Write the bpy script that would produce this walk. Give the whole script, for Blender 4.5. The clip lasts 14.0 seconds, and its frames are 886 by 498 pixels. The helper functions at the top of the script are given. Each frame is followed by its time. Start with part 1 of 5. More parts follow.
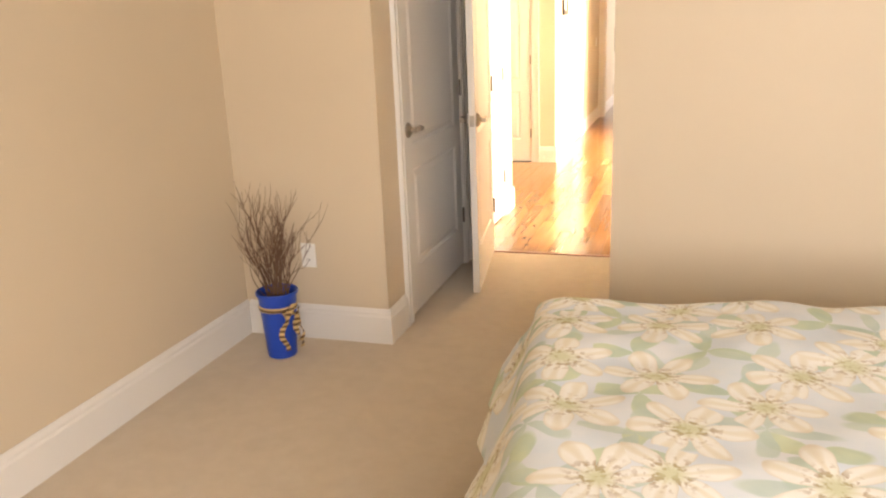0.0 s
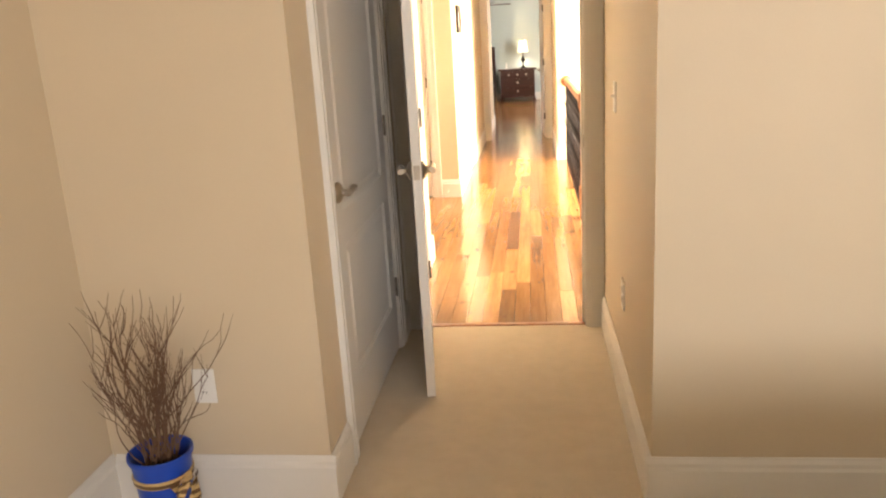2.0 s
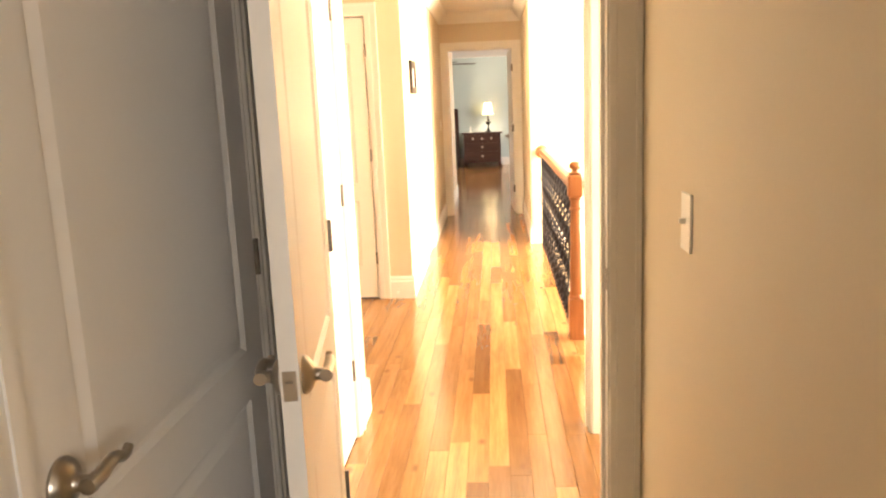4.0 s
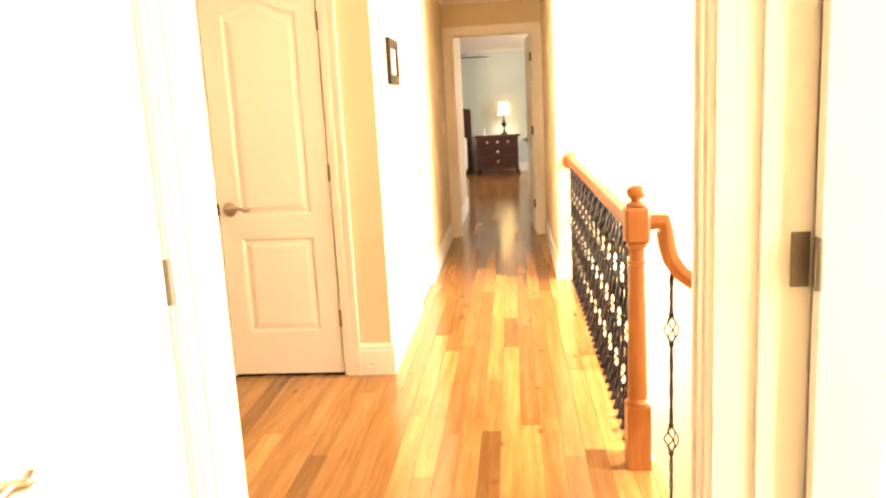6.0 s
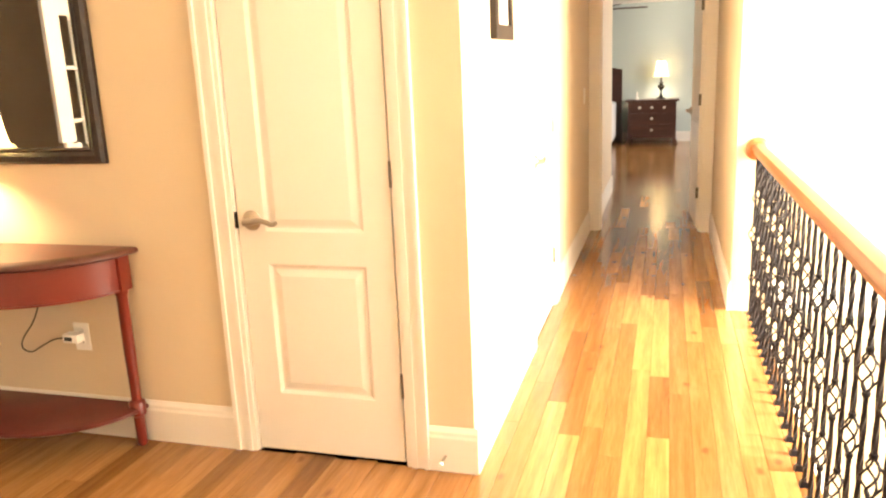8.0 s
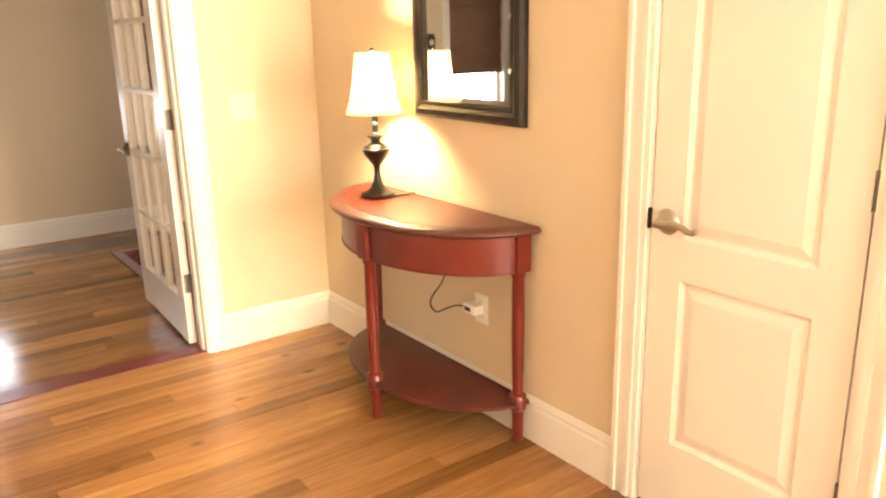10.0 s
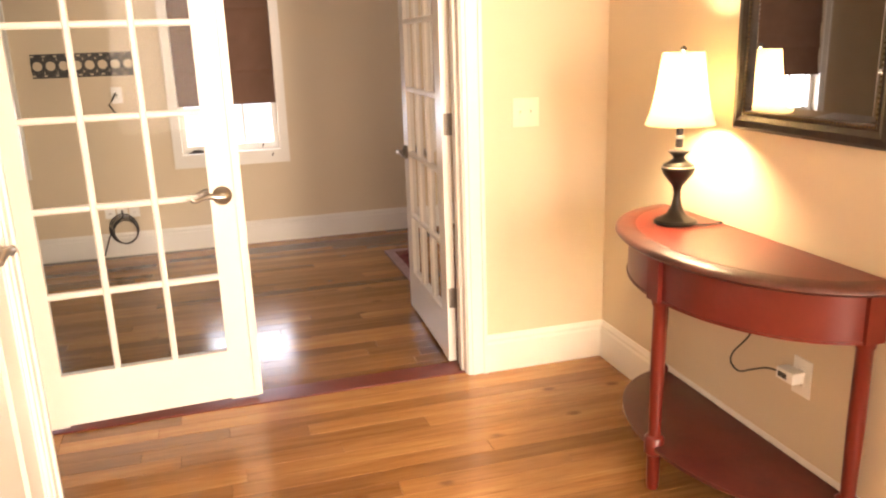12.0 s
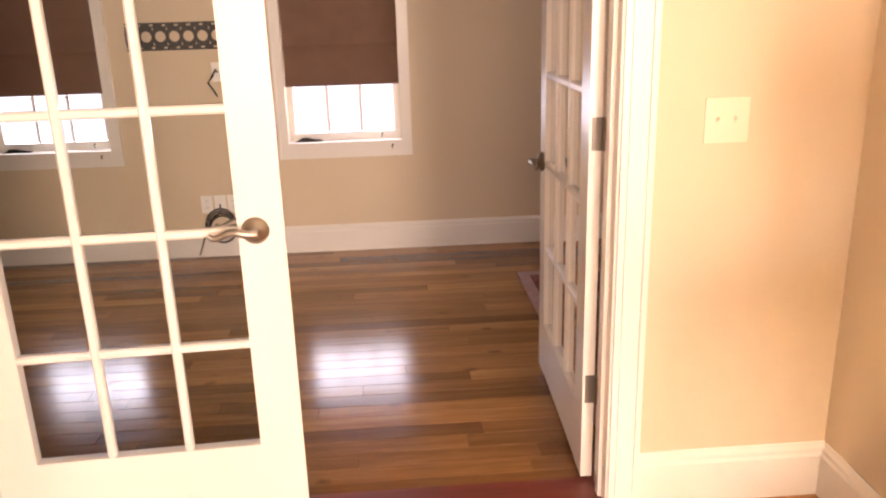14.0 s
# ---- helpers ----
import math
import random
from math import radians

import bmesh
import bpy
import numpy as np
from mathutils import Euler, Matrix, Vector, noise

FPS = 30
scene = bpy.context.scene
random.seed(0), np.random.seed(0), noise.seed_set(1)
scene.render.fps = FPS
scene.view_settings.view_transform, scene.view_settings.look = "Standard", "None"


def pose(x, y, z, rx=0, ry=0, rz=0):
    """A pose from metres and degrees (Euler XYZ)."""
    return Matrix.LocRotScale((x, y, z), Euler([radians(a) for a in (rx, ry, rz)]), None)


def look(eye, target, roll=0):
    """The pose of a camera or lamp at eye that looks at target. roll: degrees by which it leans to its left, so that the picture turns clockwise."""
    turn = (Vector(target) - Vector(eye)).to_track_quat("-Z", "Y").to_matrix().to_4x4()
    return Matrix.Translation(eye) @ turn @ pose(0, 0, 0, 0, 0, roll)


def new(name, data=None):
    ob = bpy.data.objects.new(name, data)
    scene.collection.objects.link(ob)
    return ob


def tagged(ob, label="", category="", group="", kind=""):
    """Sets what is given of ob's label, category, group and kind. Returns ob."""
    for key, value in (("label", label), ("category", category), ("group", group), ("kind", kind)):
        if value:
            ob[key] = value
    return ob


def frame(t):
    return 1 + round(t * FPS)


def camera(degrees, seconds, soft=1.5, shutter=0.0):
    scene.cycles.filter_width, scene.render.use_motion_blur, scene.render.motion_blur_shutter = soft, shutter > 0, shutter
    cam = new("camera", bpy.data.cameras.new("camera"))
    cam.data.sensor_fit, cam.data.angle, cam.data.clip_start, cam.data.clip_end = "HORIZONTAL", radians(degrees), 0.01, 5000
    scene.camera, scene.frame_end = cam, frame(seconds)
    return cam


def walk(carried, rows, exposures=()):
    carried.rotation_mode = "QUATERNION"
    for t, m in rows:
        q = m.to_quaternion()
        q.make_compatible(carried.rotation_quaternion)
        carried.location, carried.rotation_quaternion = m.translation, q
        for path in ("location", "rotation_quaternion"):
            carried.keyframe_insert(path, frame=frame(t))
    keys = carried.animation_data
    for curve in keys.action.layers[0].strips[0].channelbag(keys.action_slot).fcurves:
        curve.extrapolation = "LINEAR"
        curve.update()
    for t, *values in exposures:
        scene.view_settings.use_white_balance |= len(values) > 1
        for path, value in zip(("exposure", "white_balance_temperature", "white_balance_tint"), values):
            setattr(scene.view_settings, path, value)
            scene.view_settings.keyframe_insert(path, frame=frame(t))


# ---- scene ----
cam = camera(60.0, 14.0, soft=2.2)
PATH = [
    (0, (0.235, 0.286, 1.396), (-0.352, 2.117, 0.848), -2.3),
    (0.5, (0.013, 0.446, 1.388), (-0.649, 2.245, 0.819), -2.8),
    (1, (-0.2, 0.647, 1.41), (-0.793, 2.478, 0.865), -4.4),
    (1.5, (-0.302, 0.926, 1.407), (-0.726, 2.811, 0.891), -3.9),
    (2, (-0.365, 1.25, 1.41), (-0.606, 3.167, 0.893), -3.4),
    (2.5, (-0.415, 1.635, 1.397), (-0.529, 3.567, 0.891), -2.6),
    (3, (-0.431, 2.03, 1.402), (-0.549, 3.974, 0.949), -3.3),
    (3.5, (-0.426, 2.418, 1.442), (-0.576, 4.374, 1.056), -2.3),
    (3.7, (-0.431, 2.576, 1.439), (-0.57, 4.535, 1.059), -2.4),
    (6, (-0.396, 4.56, 1.374), (-0.587, 6.517, 1.005), -3.1),
    (6.5, (-0.407, 4.936, 1.383), (-0.582, 6.888, 0.982), -2.9),
    (7, (-0.434, 5.29, 1.398), (-0.616, 7.235, 0.97), -3.0),
    (7.2, (-0.437, 5.416, 1.401), (-0.645, 7.358, 0.968), -3.0),
    (9.3, (-0.484, 6.645, 1.405), (-1.799, 8.053, 0.869), -1.4),
    (9.5, (-0.524, 6.666, 1.413), (-1.922, 7.988, 0.865), -1.3),
    (10, (-0.567, 6.664, 1.417), (-2.124, 7.795, 0.874), -1.3),
    (10.5, (-0.558, 6.649, 1.425), (-2.239, 7.604, 0.914), -1.8),
    (11, (-0.594, 6.657, 1.436), (-2.37, 7.425, 0.931), -1.8),
    (11.5, (-0.739, 6.698, 1.42), (-2.573, 7.288, 0.882), -2.0),
    (12, (-0.962, 6.797, 1.408), (-2.819, 7.323, 0.884), -1.9),
    (12.5, (-1.151, 6.891, 1.409), (-3.014, 7.378, 0.87), -1.6),
    (13, (-1.404, 7.02, 1.407), (-3.298, 7.365, 0.864), -1.2),
    (13.5, (-1.696, 7.092, 1.384), (-3.602, 7.326, 0.827), -1.2),
    (14, (-2.001, 7.151, 1.383), (-3.913, 7.269, 0.807), -1.7),
]
walk(cam, [(t, look(eye, target, roll)) for t, eye, target, roll in PATH],
     [(0.0, 1.64, 6450, 15), (0.5, 1.62, 6450, 15), (1.5, 1.52, 6400, 14), (2.5, 1.42, 6400, 12), (3.7, 1.38, 6500, 12),
      (5.8, 1.26, 7400, 13), (6.5, 1.28, 7100, 13), (7.2, 1.32, 6800, 12), (9.4, 1.36, 6350, 10), (10.5, 1.21, 6350, 16), (12.0, 1.07, 6450, 21), (14.0, 0.92, 6450, 31)])

# ---- world, sun, large lights ----
world = bpy.data.worlds.new("sky")
scene.world = world
world.use_nodes = True
wn = world.node_tree.nodes
wl = world.node_tree.links
sky = wn.new("ShaderNodeTexSky")
sky.sky_type = 'NISHITA'
sky.sun_disc = False
SUN_EL, SUN_AZ = radians(41), radians(100)
sky.sun_elevation = SUN_EL
sky.sun_rotation = SUN_AZ
wn["Background"].inputs[1].default_value = 0.12
wl.new(sky.outputs[0], wn["Background"].inputs[0])


def lamp(name, kind, m, energy, colour, size=0.1, size_y=None):
    d = bpy.data.lights.new(name, kind)
    d.energy = energy
    d.color = colour
    if kind == 'AREA':
        d.shape = 'RECTANGLE'
        d.size, d.size_y = size, size_y or size
    elif kind == 'SUN':
        d.angle = size
    else:
        d.shadow_soft_size = size
    ob = new(name, d)
    ob.matrix_world = m
    return ob


sd = Vector((math.sin(SUN_AZ) * math.cos(SUN_EL), math.cos(SUN_AZ) * math.cos(SUN_EL), math.sin(SUN_EL)))
lamp("sun", 'SUN', look(sd * 30, (0, 0, 0)), 5.0, (1.0, 0.93, 0.82), radians(0.5))
LAMP_W = 33
# daylight in the stairwell window, the office windows and the bedroom window behind the walker
lamp("stairwell_daylight", 'AREA', look((2.66, 9.1, 1.45), (0, 9.9, 1.0)), 385, (1.0, 0.845, 0.61), 1.9, 2.0)
lamp("stairwell_daylight", 'AREA', look((2.66, 7.2, 1.45), (0, 7.7, 1.0)), 70, (1.0, 0.82, 0.62), 1.4, 2.0)
lamp("office_daylight", 'AREA', look((-6.86, 6.87, 0.86), (0, 6.87, 0.72)), 12, (0.93, 0.95, 1.0), 0.66, 0.9)
lamp("office_daylight", 'AREA', look((-6.86, 5.14, 0.86), (0, 5.14, 0.72)), 12, (0.93, 0.95, 1.0), 0.66, 0.9)
# added fill lamp at an unseen north opening, lifts the office walls and floor
lamp("office_north_fill", 'AREA', look((-5.6, 9.75, 1.5), (-5.4, 6, 0.9)), 7, (1.0, 0.88, 0.74), 1.2, 1.2)
lamp("bedroom_daylight", 'AREA', look((1.6, -1.55, 1.5), (0.3, 3, 1.1)), 50, (1.0, 0.95, 0.9), 2.2, 1.4)
lamp("side_room_daylight", 'AREA', look((2.45, 4.8, 1.5), (0, 5.2, 1.1)), 95, (1.0, 0.87, 0.64), 1.2, 1.2)
# added fill lamp, out of view, brightens the far bedroom
lamp("master_fill", 'AREA', look((2.4, 16.5, 1.5), (-2, 16.5, 1.0)), 80, (1.0, 0.93, 0.84), 1.6, 1.4)


# ---- materials ----
def mat(name, colour, rough=0.5, metal=0.0, spec=0.5):
    m = bpy.data.materials.new(name)
    m.use_nodes = True
    b = m.node_tree.nodes["Principled BSDF"]
    b.inputs["Base Color"].default_value = (*colour, 1)
    b.inputs["Roughness"].default_value = rough
    b.inputs["Metallic"].default_value = metal
    b.inputs["Specular IOR Level"].default_value = spec
    return m


def nd(m, kind, **kw):
    n = m.node_tree.nodes.new(kind)
    for k, v in kw.items():
        n.inputs[k.replace("_", " ")].default_value = v
    return n


def ln(m, a, b):
    m.node_tree.links.new(a, b)


def math_node(m, op, a, b=None, c=None):
    n = m.node_tree.nodes.new("ShaderNodeMath")
    n.operation = op
    for i, v in enumerate((a, b, c)):
        if v is None:
            continue
        if isinstance(v, (int, float)):
            n.inputs[i].default_value = v
        else:
            ln(m, v, n.inputs[i])
    return n.outputs[0]


def mix_col(m, fac, a, b, mode='MIX'):
    n = m.node_tree.nodes.new("ShaderNodeMix")
    n.data_type = 'RGBA'
    n.blend_type = mode
    for sock, v in ((n.inputs[0], fac), (n.inputs[6], a), (n.inputs[7], b)):
        if isinstance(v, (int, float)):
            sock.default_value = v
        elif isinstance(v, tuple):
            sock.default_value = (*v, 1)
        else:
            ln(m, v, sock)
    return n.outputs[2]


def bsdf(m):
    return m.node_tree.nodes["Principled BSDF"]


def obj_coord(m):
    return m.node_tree.nodes.new("ShaderNodeTexCoord").outputs["Object"]


def world_coord(m):
    return m.node_tree.nodes.new("ShaderNodeNewGeometry").outputs["Position"]


def noise_tex(m, vec, scale, detail=3.0, rough=0.5):
    n = nd(m, "ShaderNodeTexNoise", Scale=scale, Detail=detail, Roughness=rough)
    ln(m, vec, n.inputs["Vector"])
    return n.outputs[0]


def ramp(m, fac, stops):
    n = m.node_tree.nodes.new("ShaderNodeValToRGB")
    e = n.color_ramp.elements
    while len(e) < len(stops):
        e.new(0.5)
    for k, (p, c) in zip(e, stops):
        k.position = p
        k.color = (*c, 1) if len(c) == 3 else c
    ln(m, fac, n.inputs[0])
    return n.outputs[0]


def bump(m, height, strength, distance=0.01):
    n = nd(m, "ShaderNodeBump", Strength=strength, Distance=distance)
    ln(m, height, n.inputs["Height"])
    ln(m, n.outputs[0], bsdf(m).inputs["Normal"])


def varied(m, colour, amount, scale_big, scale_fine, bump_str, dist=0.002):
    """Two scales of colour variation and a fine relief."""
    p = world_coord(m)
    big = noise_tex(m, p, scale_big, 4)
    fine = noise_tex(m, p, scale_fine, 4)
    lo = tuple(c * (1 - amount) for c in colour)
    hi = tuple(min(1, c * (1 + amount)) for c in colour)
    c1 = ramp(m, big, [(0.3, lo), (0.7, hi)])
    c2 = mix_col(m, 0.25, c1, ramp(m, fine, [(0.3, lo), (0.7, hi)]))
    ln(m, c2, bsdf(m).inputs["Base Color"])
    bump(m, fine, bump_str, dist)
    return m


PAINT = varied(mat("cream_wall_paint", (0.6, 0.5, 0.34), 0.55), (0.62, 0.512, 0.36), 0.03, 1.3, 160, 0.12)
BLUE_PAINT = varied(mat("pale_blue_wall_paint", (0.47, 0.54, 0.52), 0.6), (0.47, 0.54, 0.52), 0.03, 1.3, 160, 0.12)
CEIL = varied(mat("white_ceiling_paint", (0.78, 0.76, 0.72), 0.7), (0.78, 0.76, 0.72), 0.02, 1.0, 120, 0.1)
TRIM = varied(mat("white_trim_paint", (0.74, 0.705, 0.645), 0.32), (0.74, 0.705, 0.645), 0.02, 2.5, 90, 0.05)
NICKEL = mat("brushed_nickel", (0.42, 0.375, 0.315), 0.28, 1.0)
IRON = mat("black_wrought_iron", (0.015, 0.014, 0.02), 0.45, 0.6)
BRONZE = mat("dark_bronze", (0.035, 0.03, 0.026), 0.32, 0.7)
STEEL = mat("dark_grey_steel", (0.055, 0.05, 0.046), 0.5, 0.4)
IVORY = mat("ivory_plastic", (0.74, 0.65, 0.5), 0.35)
PLASTIC = mat("white_plastic", (0.82, 0.8, 0.75), 0.3)
SLOT = mat("dark_slot", (0.03, 0.03, 0.03), 0.6)
BLACKCORD = mat("dark_cord_rubber", (0.02, 0.02, 0.02), 0.5)
BLUEPOT = mat("blue_glazed_metal", (0.012, 0.06, 0.42), 0.35)
MIRROR = mat("mirror_silver", (0.9, 0.9, 0.9), 0.01, 1.0)
PAPER = mat("photo_print", (0.45, 0.4, 0.38), 0.4)


def make_glass():
    m = bpy.data.materials.new("window_glass")
    m.use_nodes = True
    nt = m.node_tree
    nt.nodes.remove(nt.nodes["Principled BSDF"])
    t = nt.nodes.new("ShaderNodeBsdfTransparent")
    t.inputs[0].default_value = (0.95, 0.97, 0.96, 1)
    g = nt.nodes.new("ShaderNodeBsdfGlossy")
    g.inputs["Roughness"].default_value = 0.02
    f = nt.nodes.new("ShaderNodeFresnel")
    f.inputs[0].default_value = 1.25
    mx = nt.nodes.new("ShaderNodeMixShader")
    nt.links.new(f.outputs[0], mx.inputs[0])
    nt.links.new(t.outputs[0], mx.inputs[1])
    nt.links.new(g.outputs[0], mx.inputs[2])
    nt.links.new(mx.outputs[0], nt.nodes["Material Output"].inputs[0])
    return m


GLASS = make_glass()


def make_carpet():
    m = mat("beige_carpet", (0.5, 0.4, 0.27), 0.95, 0, 0.1)
    p = world_coord(m)
    big = noise_tex(m, p, 1.6, 5, 0.6)
    mid = noise_tex(m, p, 14, 4, 0.6)
    fine = noise_tex(m, p, 260, 3, 0.7)
    c = ramp(m, big, [(0.3, (0.57, 0.46, 0.32)), (0.7, (0.66, 0.55, 0.4))])
    c = mix_col(m, 0.35, c, ramp(m, mid, [(0.35, (0.53, 0.43, 0.29)), (0.65, (0.68, 0.57, 0.42))]))
    c = mix_col(m, 0.3, c, ramp(m, fine, [(0.3, (0.45, 0.36, 0.24)), (0.7, (0.72, 0.62, 0.47))]))
    ln(m, c, bsdf(m).inputs["Base Color"])
    bsdf(m).inputs["Sheen Weight"].default_value = 0.3
    h = math_node(m, 'ADD', math_node(m, 'MULTIPLY', fine, 0.6), mid)
    bump(m, h, 0.5, 0.008)
    return m


CARPET = make_carpet()


def make_wood(name, dark, mid_c, light, rough, per_object, along='Y', grain=1.0):
    """Wood with grain along one axis; planks vary by object or by island."""
    m = mat(name, mid_c, rough)
    if per_object:
        rnd = m.node_tree.nodes.new("ShaderNodeObjectInfo").outputs["Random"]
        isl = m.node_tree.nodes.new("ShaderNodeNewGeometry").outputs["Random Per Island"]
        rnd = math_node(m, 'FRACT', math_node(m, 'ADD', rnd, isl))
        p = world_coord(m)
    else:
        rnd = 0.5
        p = obj_coord(m)
    mp = m.node_tree.nodes.new("ShaderNodeMapping")
    sc = {'X': (0.06, 1, 1), 'Y': (1, 0.06, 1), 'Z': (1, 1, 0.06)}[along]
    mp.inputs["Scale"].default_value = sc
    ln(m, p, mp.inputs["Vector"])
    if per_object:
        off = m.node_tree.nodes.new("ShaderNodeCombineXYZ")
        ln(m, math_node(m, 'MULTIPLY', rnd, 37.0), off.inputs[2])
        ln(m, math_node(m, 'MULTIPLY', rnd, 11.0), off.inputs[1])
        ln(m, off.outputs[0], mp.inputs["Location"])
    v = mp.outputs[0]
    g1 = noise_tex(m, v, 26 * grain, 6, 0.65)
    g2 = noise_tex(m, v, 160 * grain, 3, 0.6)
    c = ramp(m, g1, [(0.28, dark), (0.5, mid_c), (0.72, light)])
    c = mix_col(m, 0.25, c, ramp(m, g2, [(0.3, dark), (0.7, light)]))
    if per_object:
        tone = ramp(m, rnd, [(0.0, (0.6, 0.52, 0.45)), (0.25, (0.88, 0.82, 0.74)), (0.72, (1.12, 1.09, 1.02)), (1.0, (1.5, 1.5, 1.42))])
        c = mix_col(m, 1.0, c, tone, 'MULTIPLY')
        # scattered knots
        vo = m.node_tree.nodes.new("ShaderNodeTexVoronoi")
        vo.voronoi_dimensions = '2D'
        vo.inputs["Scale"].default_value = 4.2
        km = m.node_tree.nodes.new("ShaderNodeMapping")
        km.inputs["Scale"].default_value = (1, 0.55, 1)
        warp = m.node_tree.nodes.new("ShaderNodeVectorMath")
        warp.operation = 'MULTIPLY_ADD'
        wn_ = m.node_tree.nodes.new("ShaderNodeTexNoise")
        wn_.inputs["Scale"].default_value = 30
        ln(m, world_coord(m), wn_.inputs["Vector"])
        ln(m, wn_.outputs[1], warp.inputs[0])
        warp.inputs[1].default_value = (0.02, 0.03, 0)
        ln(m, world_coord(m), warp.inputs[2])
        ln(m, warp.outputs[0], km.inputs["Vector"])
        ln(m, km.outputs[0], vo.inputs["Vector"])
        pick = m.node_tree.nodes.new("ShaderNodeSeparateColor")
        ln(m, vo.outputs["Color"], pick.inputs[0])
        knot = math_node(m, 'MULTIPLY', ramp(m, vo.outputs["Distance"], [(0.025, (1, 1, 1)), (0.085, (0, 0, 0))]), ramp(m, pick.outputs[0], [(0.5, (0, 0, 0)), (0.6, (0.75, 0.75, 0.75))]))
        c = mix_col(m, knot, c, (0.13, 0.05, 0.02))
        big = noise_tex(m, world_coord(m), 0.9, 3)
        ln(m, math_node(m, 'MULTIPLY_ADD', big, 0.14, rough - 0.07), bsdf(m).inputs["Roughness"])
    ln(m, c, bsdf(m).inputs["Base Color"])
    bump(m, g2, 0.06, 0.001)
    return m


FLOORWOOD = make_wood("oak_floor_boards", (0.17, 0.073, 0.023), (0.265, 0.127, 0.043), (0.35, 0.19, 0.074), 0.17, True)
RAILWOOD = make_wood("oak_railing", (0.2, 0.066, 0.02), (0.3, 0.11, 0.034), (0.38, 0.155, 0.052), 0.35, False, 'Z')
RAILWOOD_Y = make_wood("oak_handrail", (0.2, 0.066, 0.02), (0.3, 0.11, 0.034), (0.38, 0.155, 0.052), 0.35, False, 'Y')
DARKWOOD = make_wood("dark_cherry_wood", (0.02, 0.008, 0.006), (0.045, 0.016, 0.011), (0.075, 0.028, 0.018), 0.3, False, 'X')
REDSTRIP = make_wood("mahogany_threshold", (0.1, 0.018, 0.014), (0.15, 0.03, 0.022), (0.2, 0.045, 0.03), 0.3, False, 'Y')
TWIG = varied(mat("dry_twig", (0.16, 0.09, 0.05), 0.8), (0.16, 0.09, 0.055), 0.35, 30, 200, 0.3)


def make_table_red():
    m = mat("worn_red_lacquer", (0.26, 0.035, 0.02), 0.3)
    p = obj_coord(m)
    a = noise_tex(m, p, 5, 5, 0.6)
    b = noise_tex(m, p, 60, 4, 0.6)
    c = ramp(m, a, [(0.3, (0.1, 0.009, 0.005)), (0.55, (0.13, 0.013, 0.007)), (0.75, (0.165, 0.018, 0.01))])
    c = mix_col(m, 0.15, c, ramp(m, b, [(0.3, (0.06, 0.008, 0.006)), (0.7, (0.13, 0.02, 0.012))]))
    ln(m, c, bsdf(m).inputs["Base Color"])
    return m


TABLERED = make_table_red()
TABLESHELF = varied(mat("dark_red_brown_lacquer", (0.075, 0.014, 0.01), 0.34), (0.075, 0.014, 0.01), 0.3, 9, 60, 0.04)
TABLEDARK = varied(mat("dark_rubbed_lacquer", (0.07, 0.02, 0.014), 0.4), (0.08, 0.024, 0.016), 0.4, 14, 70, 0.1)


def make_shade(name, tint):
    m = bpy.data.materials.new(name)
    m.use_nodes = True
    nt = m.node_tree
    b = nt.nodes["Principled BSDF"]
    b.inputs["Base Color"].default_value = (*tint, 1)
    b.inputs["Roughness"].default_value = 0.9
    tr = nt.nodes.new("ShaderNodeBsdfTranslucent")
    tr.inputs[0].default_value = (*tint, 1)
    mx = nt.nodes.new("ShaderNodeMixShader")
    mx.inputs[0].default_value = 0.85
    nt.links.new(b.outputs[0], mx.inputs[1])
    nt.links.new(tr.outputs[0], mx.inputs[2])
    nt.links.new(mx.outputs[0], nt.nodes["Material Output"].inputs[0])
    return m


SHADE = make_shade("cream_lampshade_cloth", (0.94, 0.87, 0.7))


def make_blind():
    m = mat("brown_woven_blind", (0.09, 0.05, 0.035), 0.85)
    p = world_coord(m)
    w = nd(m, "ShaderNodeTexWave", Scale=95.0, Distortion=1.5)
    w.bands_direction = 'Z'
    ln(m, p, w.inputs["Vector"])
    c = ramp(m, w.outputs[1], [(0.2, (0.15, 0.078, 0.05)), (0.8, (0.19, 0.105, 0.07))])
    c = mix_col(m, 0.3, c, ramp(m, noise_tex(m, p, 9, 4), [(0.3, (0.13, 0.07, 0.045)), (0.7, (0.2, 0.115, 0.08))]))
    ln(m, c, bsdf(m).inputs["Base Color"])
    bump(m, w.outputs[1], 0.12, 0.001)
    return m


BLIND = make_blind()


